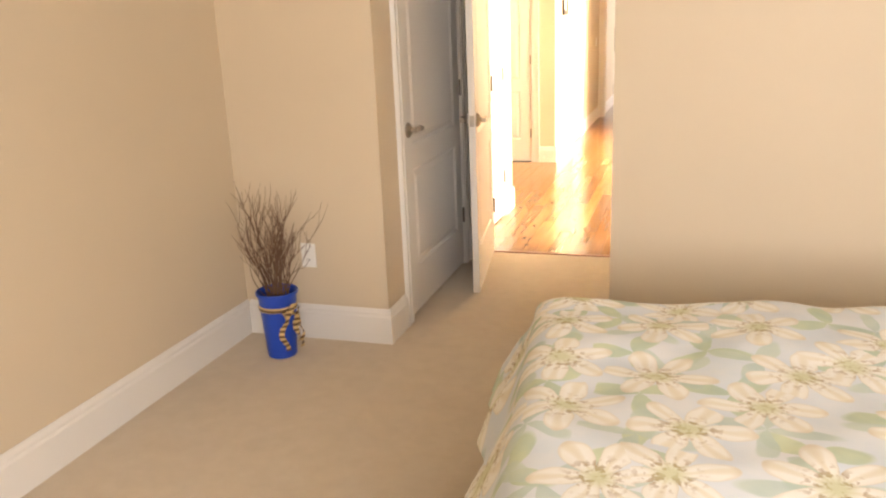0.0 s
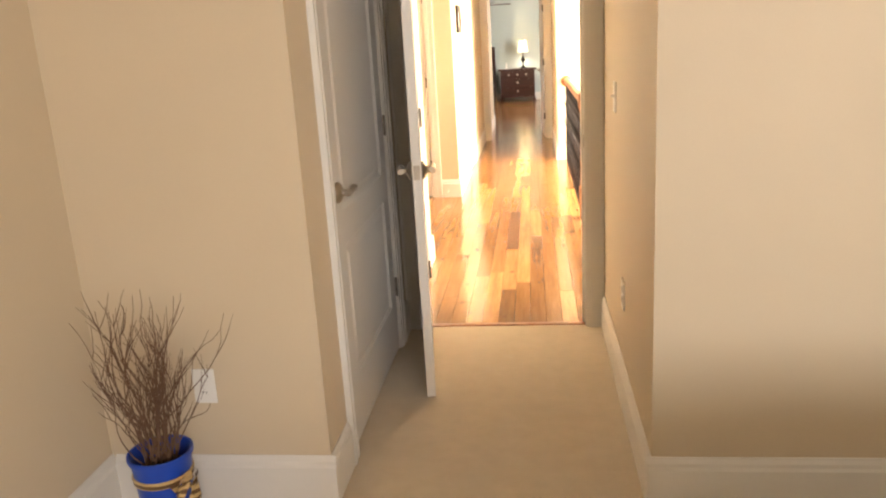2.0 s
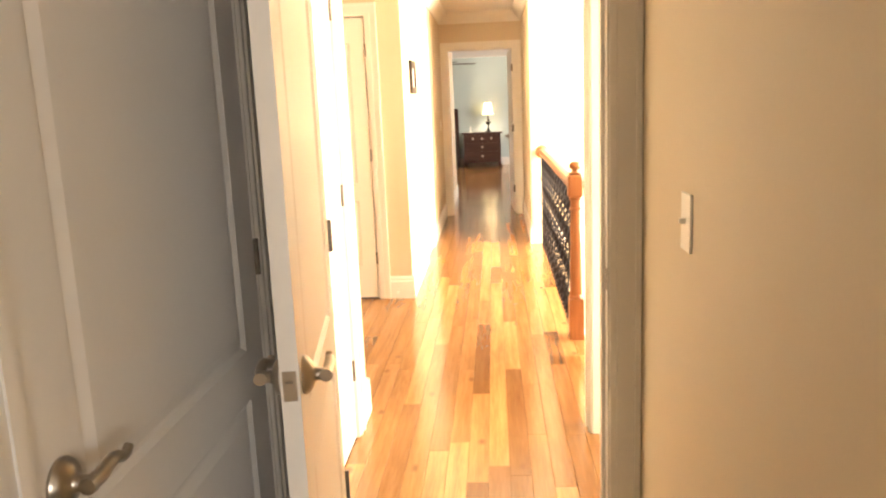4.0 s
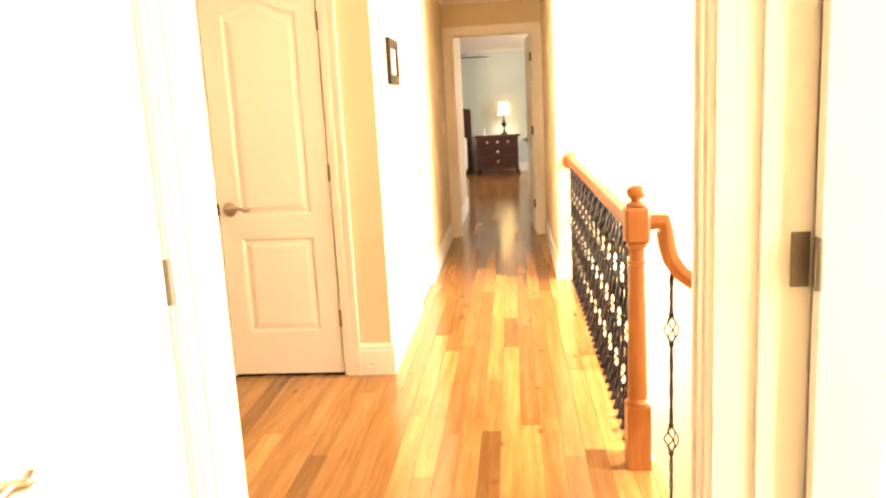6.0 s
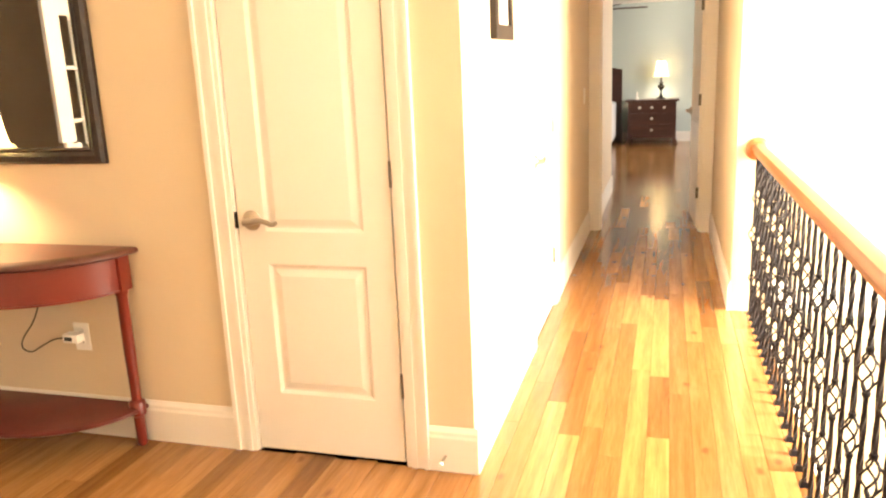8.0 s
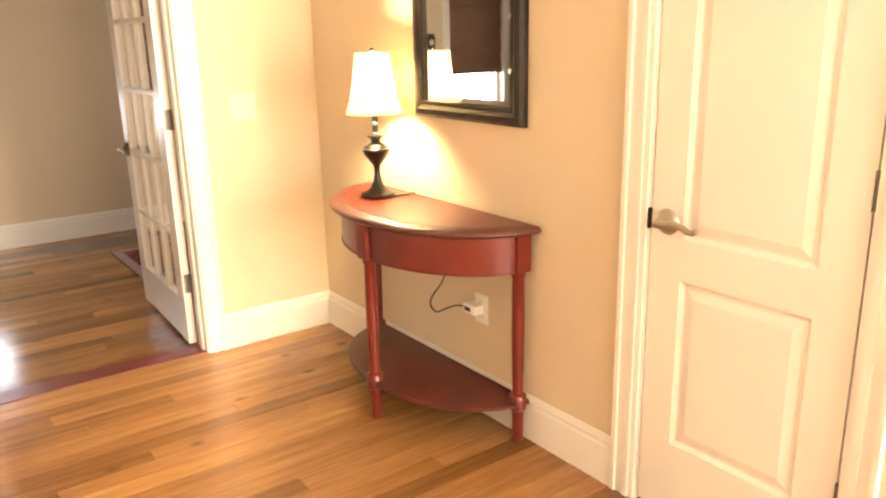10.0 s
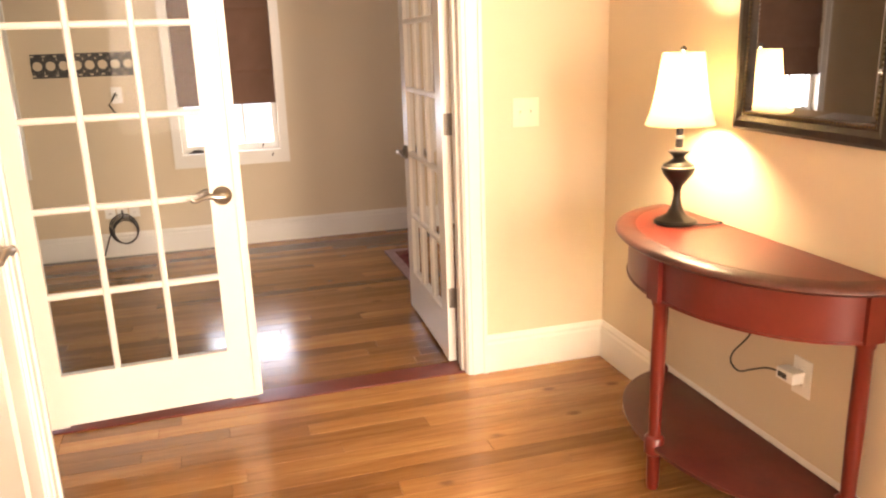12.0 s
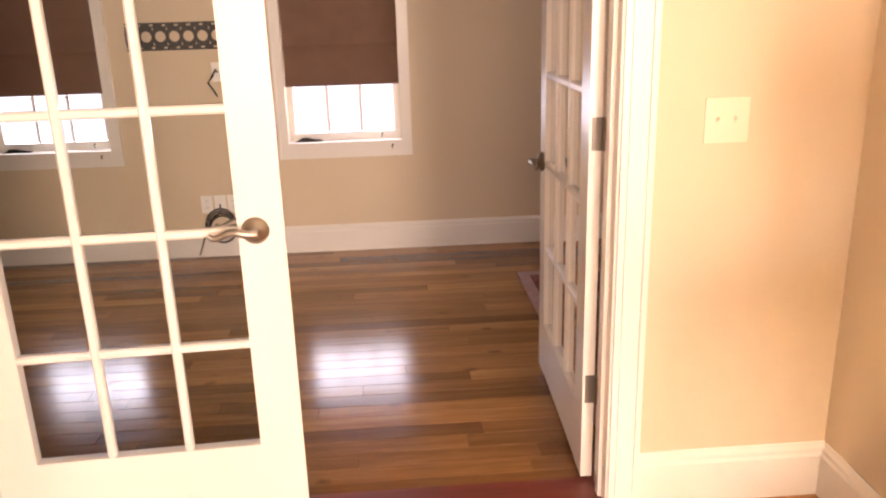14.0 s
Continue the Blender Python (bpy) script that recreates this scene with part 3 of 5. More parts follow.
def lever_set(leaf, x, t, toward, z=LEVER_Z):
    """Round rose and curved lever on both faces; toward: the way the lever points along the leaf."""
    for s in (1, -1):
        bm = bmesh.new()
        pr = [(0.0, 0.0), (0.036, 0.0), (0.037, 0.005), (0.033, 0.012), (0.025, 0.018), (0.015, 0.021), (0.012, 0.025), (0.0115, 0.05), (0.0, 0.052)]
        lathe(bm, pr, 24)
        bmesh.ops.transform(bm, matrix=Matrix.Translation((x, s * t, z)) @ Matrix.Rotation(radians(-90 * s), 4, 'X'), verts=bm.verts)
        rose = part("door_lever", bm, NICKEL, leaf, "brushed nickel lever handle", True)
        bm = bmesh.new()
        y = s * (t + 0.043)
        pts = [(x - toward * 0.012, y, z), (x, y, z), (x + toward * 0.02, y + s * 0.003, z + 0.001), (x + toward * 0.04, y + s * 0.004, z + 0.007), (x + toward * 0.058, y + s * 0.003, z + 0.008), (x + toward * 0.076, y, z + 0.002), (x + toward * 0.092, y - s * 0.002, z - 0.006), (x + toward * 0.106, y - s * 0.003, z - 0.007), (x + toward * 0.116, y - s * 0.003, z + 0.001)]
        tube(bm, pts, 0.0125, 10, 0.0075)
        part("lever", bm, NICKEL, rose, "", True)


HINGEM = mat("satin_nickel_hinge", (0.17, 0.145, 0.12), 0.45, 0.7)


def hinges(leaf, side, t, heights=(0.3, 1.06, 1.8)):
    """Butt hinges at the hinge edge: a knuckle with two leaves."""
    for z in heights:
        bm = bmesh.new()
        tube(bm, [(-0.003, side * (t + 0.005), z - 0.045), (-0.003, side * (t + 0.005), z + 0.045)], 0.0065, 10)
        box(bm, 0.0005, 0.003, side * (t - 0.028), side * (t + 0.004), z - 0.045, z + 0.045)
        part("hinge", bm, HINGEM, leaf, "brushed nickel butt hinge", True)


def arch_outline(x0, x1, z0, z1, rise):
    """A panel outline with a cathedral-arched head."""
    pts = [(x0, z0), (x1, z0), (x1, z1)]
    n = 12
    for k in range(1, n):
        u = k / n
        s = 0.5 - 0.5 * math.cos(2 * math.pi * u)
        pts.append((x1 + (x0 - x1) * u, z1 + rise * s ** 1.3))
    pts.append((x0, z1))
    return pts


def inset(pts, d, x0, x1, z0, z1, rise):
    return arch_outline(x0 + d, x1 - d, z0 + d, z1 - d, rise)


def panel_door(name, m, w, label, side, toward=-1, levers=True, kind="structure", lever_z=LEVER_Z):
    """A two-panel moulded door, hinge edge at x = 0, upper panel with an arched head."""
    h, t = 2.025, 0.0175
    d = thing(name, m, label, "door", kind=kind)
    sx = 0.108 if w < 0.7 else 0.12
    zb0, zb1, zu0, zu1, rise = 0.235, 0.735, 0.855, 1.855, 0.055
    bm = bmesh.new()
    # frame: stiles, rails and the arched head, with the panels recessed behind them
    box(bm, 0.003, sx, -t, t, 0.003, h)
    box(bm, w - sx, w - 0.003, -t, t, 0.003, h)
    box(bm, sx, w - sx, -t, t, 0.003, zb0)
    box(bm, sx, w - sx, -t, t, zb1, zu0)
    arch = arch_outline(sx, w - sx, zu0, zu1, rise)[2:]
    lo = arch
    for k in range(len(lo) - 1):
        (xa, za), (xb, zb) = lo[k], lo[k + 1]
        prism(bm, [(xb, zb), (xa, za), (xa, h), (xb, h)], 'y', -t, t)
    bmesh.ops.remove_doubles(bm, verts=bm.verts, dist=0.0001)
    leaf = part("leaf", bm, TRIM, d)
    for z0, z1, r in ((zb0, zb1, 0.0), (zu0, zu1, rise)):
        bm = bmesh.new()
        steps = ((0.0, t - 0.001), (0.012, t - 0.009), (0.02, t - 0.009), (0.045, t - 0.002))
        loops = {}
        for s in (1, -1):
            prev = None
            for dd, y in steps:
                pts = arch_outline(sx + dd, w - sx - dd, z0 + dd, z1 - dd, r)
                ring = [bm.verts.new((px, s * y, pz)) for px, pz in pts]
                if prev:
                    for k in range(len(ring)):
                        bm.faces.new((prev[k], prev[(k + 1) % len(ring)], ring[(k + 1) % len(ring)], ring[k]))
                prev = ring
            bm.faces.new(prev)
        part("panel", bm, TRIM, d, "raised moulded door panel")
    if levers:
        lever_set(d, w - 0.06, t, toward, lever_z)
        bm = bmesh.new()
        box(bm, w - 0.004, w - 0.001, -0.0125, 0.0125, lever_z - 0.028, lever_z + 0.028)
        box(bm, w - 0.001, w + 0.008, -0.007, 0.007, lever_z - 0.009, lever_z + 0.009)
        part("latch_plate", bm, NICKEL, d, "brushed nickel latch plate")
    hinges(d, side, t)
    return d


panel_door("door_closet", pose(XC - 0.019, CLOSET[1] - 0.003, 0.012, 0, 0, -90), 0.963, "closed white two-panel closet door with lever", 1)
panel_door("door_bedroom", pose(-0.922, YD + 0.008, 0.012, 0, 0, -82.0), 0.835, "open white two-panel bedroom door with nickel lever", 1)
panel_door("door_hall", pose(XH - 0.019, HALLDOOR[1] - 0.003, 0.008, 0, 0, -90), 0.688, "closed white two-panel door in the hall", 1)
panel_door("door_side_room", pose(XR + TS - 0.006, SIDEDOOR[1] - 0.024, 0.008, 0, 0, -1), 0.78, "white door standing open into the side room", -1)
panel_door("door_foyer_south", pose(SOUTHDOOR[1] - 0.003, YS - 0.019, 0.008, 0, 0, 180), 0.733, "closed white two-panel door in the foyer", -1)
panel_door("door_foyer_north", pose(D2[1] - 0.003, YN + 0.019, 0.008, 0, 0, 180), 0.593, "closed white arched two-panel door beside the table", 1, lever_z=0.895)
panel_door("door_hall_north", pose(XH - 0.019, NORTHDOOR[1] - 0.003, 0.008, 0, 0, -90), 0.703, "closed white door in the sunlit hall wall", 1)
panel_door("door_master", pose(ENDDOOR[1] - 0.004, YE + T - 0.01, 0.008, 0, 0, 93), 0.79, "white door standing open into the far bedroom", 1)

# strike plate on the bedroom jamb and the hinge leaf on the side room's jamb
bm = bmesh.new()
box(bm, BEDDOOR[1] - 0.003, BEDDOOR[1] - 0.0005, YD - 0.004, YD + 0.035, LEVER_Z - 0.03, LEVER_Z + 0.03)
structure("strike_plate", bm, NICKEL, "brushed nickel strike plate on the jamb", "hardware")
for z in (0.31, 1.07, 1.81):
    bm = bmesh.new()
    box(bm, XR + 0.124, XR + TS - 0.008, SIDEDOOR[1] - 0.003, SIDEDOOR[1] - 0.0005, z - 0.05, z + 0.05)
    bevelled(bm, 0.001, 1)
    structure("jamb_hinge", bm, HINGEM, "brushed nickel hinge leaf screwed to the jamb", "hardware")


# ---- French doors ----
def french_leaf(name, m, label, side, toward, flip):
    """A glazed leaf of fifteen panes, hinge edge at x = 0."""
    w, h, t = 0.826, 2.025, 0.0175
    d = thing(name, m, label, "door", kind="structure")
    sx, z0, z1 = 0.108, 0.215, 1.8
    bm = bmesh.new()
    box(bm, 0.002, sx, -t, t, 0.003, h)
    box(bm, w - sx, w - 0.002, -t, t, 0.003, h)
    box(bm, sx, w - sx, -t, t, 0.01, z0)
    box(bm, sx, w - sx, -t, t, z1, h)
    part("leaf", bm, TRIM, d)
    cols, rows, mw = 3, 5, 0.024
    pw = (w - 2 * sx - (cols - 1) * mw) / cols
    ph = (z1 - z0 - (rows - 1) * mw) / rows
    for c in range(1, cols):
        xc = sx + c * pw + (c - 1) * mw
        bm = bmesh.new()
        prism(bm, [(xc, -0.009), (xc + 0.006, -t + 0.002), (xc + mw - 0.006, -t + 0.002), (xc + mw, -0.009), (xc + mw, 0.009), (xc + mw - 0.006, t - 0.002), (xc + 0.006, t - 0.002), (xc, 0.009)], 'z', z0, z1)
        part("muntin", bm, TRIM, d)
    for r in range(1, rows):
        zc = z0 + r * ph + (r - 1) * mw
        for c in range(cols):
            bm = bmesh.new()
            xc = sx + c * (pw + mw)
            prism(bm, [(-0.009, zc), (-t + 0.002, zc + 0.006), (-t + 0.002, zc + mw - 0.006), (-0.009, zc + mw), (0.009, zc + mw), (t - 0.002, zc + mw - 0.006), (t - 0.002, zc + 0.006), (0.009, zc)], 'x', xc, xc + pw)
            part("muntin", bm, TRIM, d)
    for r in range(rows):
        for c in range(cols):
            xc, zc = sx + c * (pw + mw), z0 + r * (ph + mw)
            bm = bmesh.new()
            v = [bm.verts.new(p) for p in ((xc, 0, zc), (xc + pw, 0, zc), (xc + pw, 0, zc + ph), (xc, 0, zc + ph))]
            bm.faces.new(v)
            g = part("pane", bm, GLASS, d, "clear glass pane")
            g.visible_shadow = False
    lever_set(d, w - 0.062, t, toward, 0.85)
    hinges(d, side, t)
    return d


fl = french_leaf("french_door", pose(XF - 0.045, FRENCH[0] + 0.004, 0.012, 0, 0, 93.5), "closed white French door leaf with fifteen panes", 1, -1, 1)
fl["group"] = "french doors"
bm = bmesh.new()
box(bm, 0.81, 0.84, -0.0176, -0.028, 0.01, 2.025)
part("astragal", bm, TRIM, fl)
fr = french_leaf("french_door", pose(XF - T - 0.006, FRENCH[1] - 0.024, 0.012, 0, 0, 178), "white French door leaf standing open into the office", -1, -1, 1)
fr["group"] = "french doors"

slab("threshold_french", XF - 0.14, XF - 0.02, FRENCH[0], FRENCH[1], -0.02, 0.004, REDSTRIP, "dark red mahogany strip under the French doors", "threshold")
slab("threshold_carpet", BEDDOOR[0], BEDDOOR[1], YD + 0.02, YD + 0.05, -0.02, 0.006, RAILWOOD_Y, "wooden strip where carpet meets boards", "threshold")


# ---- office windows ----
def office_window(name, y0, y1):
    d = thing(name, Matrix.Translation((XO, (y0 + y1) / 2, WZ[0])), "white sash window half covered by a blind", "window", kind="structure")
    w2, h = (y1 - y0) / 2, WZ[1] - WZ[0]
    bm = bmesh.new()
    for s in (-1, 1):
        box(bm, 0.0, 0.018, s * w2, s * (w2 + 0.062), -0.09, h + 0.09)
        box(bm, 0.018, 0.026, s * (w2 + 0.048), s * (w2 + 0.062), -0.09, h + 0.09)
    box(bm, 0.0, 0.018, -w2, w2, h, h + 0.09)
    box(bm, 0.0, 0.018, -w2, w2, -0.09, -0.012)
    part("window_casing", bm, TRIM, d)
    bm = bmesh.new()
    box(bm, -T, 0.03, -w2, w2, -0.012, 0.006)
    part("window_sill", bm, TRIM, d)
    bm = bmesh.new()
    for s in (-1, 1):
        box(bm, -0.1, -0.06, s * w2, s * (w2 - 0.04), 0.006, h)
    box(bm, -0.1, -0.06, -w2 + 0.04, w2 - 0.04, 0.006, 0.055)
    box(bm, -0.1, -0.06, -w2 + 0.04, w2 - 0.04, h - 0.04, h)
    box(bm, -0.1, -0.06, -w2 + 0.04, w2 - 0.04, h / 2 - 0.02, h / 2 + 0.02)
    part("window_frame", bm, TRIM, d)
    for k in (1, 2):
        yy = -w2 + 0.04 + k * (2 * w2 - 0.08) / 3
        bm = bmesh.new()
        box(bm, -0.088, -0.072, yy - 0.009, yy + 0.009, 0.055, h / 2 - 0.02)
        part("muntin", bm, TRIM, d)
    bm = bmesh.new()
    box(bm, -0.088, -0.072, -w2 + 0.04, w2 - 0.04, 0.315, 0.322)
    part("muntin", bm, TRIM, d)
    bm = bmesh.new()
    v = [bm.verts.new(p) for p in ((-0.08, -w2 + 0.04, 0.05), (-0.08, w2 - 0.04, 0.05), (-0.08, w2 - 0.04, h), (-0.08, -w2 + 0.04, h))]
    bm.faces.new(v)
    g = part("pane", bm, GLASS, d)
    g.visible_shadow = False
    bm = bmesh.new()
    prism(bm, [(-w2 + 0.03, 0.007), (-w2 + 0.2, 0.007), (-w2 + 0.19, 0.014), (-w2 + 0.14, 0.022), (-w2 + 0.11, 0.03), (-w2 + 0.075, 0.03), (-w2 + 0.06, 0.018)], 'x', -0.05, -0.02)
    part("window_crank", bm, BRONZE, d, "dark folding casement crank")
    for yy, zz in ((w2 - 0.12, 0.03), (w2 - 0.06, -0.03)):
        bm = bmesh.new()
        tube(bm, [(-0.058 if zz > 0 else 0.018, yy, zz - 0.012), (-0.05 if zz > 0 else 0.026, yy, zz), (-0.056 if zz > 0 else 0.02, yy + 0.006, zz + 0.012)], 0.005, 6)
        part("sash_hook", bm, BRONZE, d)
    # woven roman blind in soft folds
    b = thing("roman_blind", Matrix.Translation((XO - 0.03, (y0 + y1) / 2, 0)), "brown woven roman blind drawn most of the way down", "blind", "office blinds")
    bm = bmesh.new()
    zs, n = [], 40
    zlo, zhi = 1.03, WZ[1] - 0.002
    rows = []
    for k in range(n + 1):
        z = zlo + (zhi - zlo) * k / n
        ph = ((z - zlo) / 0.21) % 1.0
        off = 0.004 + 0.018 * (1 - ph) ** 3
        rows.append([(0.0 + off, z), (off - 0.006, z)])
    for col in (0, 1):
        for k in range(n):
            p, q = rows[k][col], rows[k + 1][col]
            vv = [bm.verts.new(a) for a in ((p[0], -w2 + 0.004, p[1]), (p[0], w2 - 0.004, p[1]), (q[0], w2 - 0.004, q[1]), (q[0], -w2 + 0.004, q[1]))]
            bm.faces.new(vv)
    bmesh.ops.remove_doubles(bm, verts=bm.verts, dist=0.0002)
    part("fabric", bm, BLIND, b, "", True)
    bm = bmesh.new()
    box(bm, -0.012, 0.03, -w2 + 0.004, w2 - 0.004, zlo - 0.012, zlo + 0.004)
    part("hem_bar", bm, BLIND, b)


office_window("window_1", *WIN1)
office_window("window_2", *WIN2)

# bright overcast distance outside the windows
BACK = bpy.data.materials.new("bright_sky_backdrop")
BACK.use_nodes = True
_bn = BACK.node_tree
_bn.nodes.remove(_bn.nodes["Principled BSDF"])
_em = _bn.nodes.new("ShaderNodeEmission")
_em.inputs[0].default_value = (0.88, 0.93, 1.0, 1)
_em.inputs[1].default_value = 0.9
_bn.links.new(_em.outputs[0], _bn.nodes["Material Output"].inputs[0])
slab("backdrop_office", -8.6, -8.5, 0.0, 12.0, -3.0, 5.0, BACK, "plain bright sky outside the office windows", "backdrop")


# ---- wall plates ----
def wall_plate(name, m, w, h, label, category, kind_of, plastic=PLASTIC):
    """A plate on a wall; local y points out of the wall."""
    d = thing(name, m, label, category)
    bm = bmesh.new()
    box(bm, -w / 2, w / 2, 0, 0.006, -h / 2, h / 2)
    bevelled(bm, 0.0018, 2)
    part("plate", bm, plastic, d)
    if kind_of == 'outlet':
        for z in (-0.02, 0.02):
            bm = bmesh.new()
            lathe(bm, [(0.016, 0.0), (0.016, 0.003), (0.0, 0.003)], 20)
            bmesh.ops.transform(bm, matrix=Matrix.Translation((0, 0.006, z)) @ Matrix.Rotation(radians(-90), 4, 'X'), verts=bm.verts)
            sk = part("socket", bm, plastic, d)
            bm = bmesh.new()
            for x in (-0.006, 0.006):
                box(bm, x - 0.001, x + 0.001, 0.0091, 0.0096, z - 0.004, z + 0.005)
            part("slots", bm, SLOT, sk)
    elif kind_of == 'toggle2':
        for x in (-0.023, 0.023):
            bm = bmesh.new()
            box(bm, x - 0.005, x + 0.005, 0.006, 0.0075, -0.012, 0.012)
            part("toggle_slot", bm, plastic, d)
            bm = bmesh.new()
            box(bm, x - 0.004, x + 0.004, 0.0075, 0.02, 0.0, 0.008)
            part("toggle", bm, plastic, d)
    else:
        bm = bmesh.new()
        box(bm, -0.004, 0.004, 0.006, 0.018, -0.002, 0.008)
        part("toggle", bm, plastic, d)
    return d


wall_plate("outlet", pose(-1.415, YA, 0.41, 0, 0, 180), 0.072, 0.115, "white wall outlet above the baseboard", "outlet", 'outlet')
wall_plate("outlet", pose(XR, 4.11, 0.44, 0, 0, 90), 0.072, 0.115, "white wall outlet in the entry passage", "outlet", 'outlet')
wall_plate("light_switch", pose(XR, 4.42, 1.165, 0, 0, 90), 0.075, 0.12, "white toggle light switch in the entry passage", "switch", 'toggle')
wall_plate("light_switch", pose(XF, 8.0, 1.115, 0, 0, -90), 0.115, 0.115, "white double toggle switch beside the French doors", "switch", 'toggle2', IVORY)
wall_plate("light_switch", pose(XH, 12.1, 1.15, 0, 0, -90), 0.075, 0.12, "white light switch near the end of the hall", "switch", 'toggle')
out2 = wall_plate("outlet", pose(-2.672, YN, 0.418, 0, 0, 180), 0.072, 0.115, "white wall outlet under the console table", "outlet", 'outlet')
for k, yy in enumerate((6.0, 6.08, 6.16)):
    wall_plate("outlet", pose(XO, yy, 0.33, 0, 0, -90), 0.07, 0.11, "white data plate on the office wall", "outlet", 'outlet')
wall_plate("outlet", pose(XO, 6.15, 1.12, 0, 0, -90), 0.07, 0.11, "white cable plate below the wall bracket", "outlet", 'outlet')


# ---- bedroom: bed and comforter ----
BED = pose(-0.185, 2.51, 0, 0, 0, 6)
bed = thing("bed", BED, "low upholstered bed under a flowered comforter", "bed")
bm = bmesh.new()
box(bm, 0.06, 2.05, -1.5, -0.07, 0.12, 0.3)
bevelled(bm, 0.02)
part("box_spring", bm, BEDWHITE, bed)
bm = bmesh.new()
box(bm, 0.05, 2.05, -1.51, -0.06, 0.301, 0.53)
bevelled(bm, 0.05, 3)
part("mattress", bm, BEDWHITE, bed, "", True)
for x in (0.15, 1.9):
    for y in (-1.4, -0.16):
        bm = bmesh.new()
        box(bm, x - 0.03, x + 0.03, y - 0.03, y + 0.03, 0.0, 0.119)
        part("leg", bm, DARKWOOD, bed)


def edge_map(s, r):
    """Arc length past an edge -> (outward position, drop)."""
    if s >= r:
        return s, 0.0
    q = r * math.pi / 2
    if s > r - q:
        a = (r - s) / r
        return r - r * math.sin(a), r * (1 - math.cos(a))
    rest = (r - q) - s
    return -0.34 * rest, r + rest * 0.92


def make_comforter():
    d = thing("comforter", BED, "pale blue comforter printed with cream lilies on the bed", "comforter")
    bm = bmesh.new()
    nu, nv, r, drop = 120, 110, 0.09, 0.36
    L, W = 2.08, 1.56
    rows = []
    for i in range(nu + 1):
        s = -drop + (L + drop) * i / nu
        row = []
        for j in range(nv + 1):
            t = -drop + (W + 2 * drop) * j / nv
            x, zx = edge_map(s, r)
            if t < W / 2:
                y, zy = edge_map(t, r)
            else:
                y, zy = edge_map(W - t, r)
                y = W - y
            hang = max(zx, zy)
            z = 0.615 - hang
            n = noise.noise(Vector((s * 3.2, t * 3.2, 0.4))) * 0.016 + noise.noise(Vector((s * 9, t * 9, 2.0))) * 0.008
            z += n * (1 if hang < 0.1 else 0.3)
            if hang > 0.09:
                f = min(1, (hang - 0.09) / 0.2)
                wv = 0.022 * math.sin(t * 21 + 2 * math.sin(t * 5)) if zx >= zy else 0.022 * math.sin(s * 21 + 2 * math.sin(s * 4))
                if zx >= zy:
                    x -= f * (0.02 + wv)
                else:
                    y += f * (wv + 0.02) * (-1 if t < W / 2 else 1)
            row.append(bm.verts.new((x, -y, z)))
        rows.append(row)
    for i in range(nu):
        for j in range(nv):
            bm.faces.new((rows[i][j], rows[i][j + 1], rows[i + 1][j + 1], rows[i + 1][j]))
    ob = part("cover", bm, FLORAL, d, "", True)
    sol = ob.modifiers.new("thick", 'SOLIDIFY')
    sol.thickness = 0.012
    return d


make_comforter()


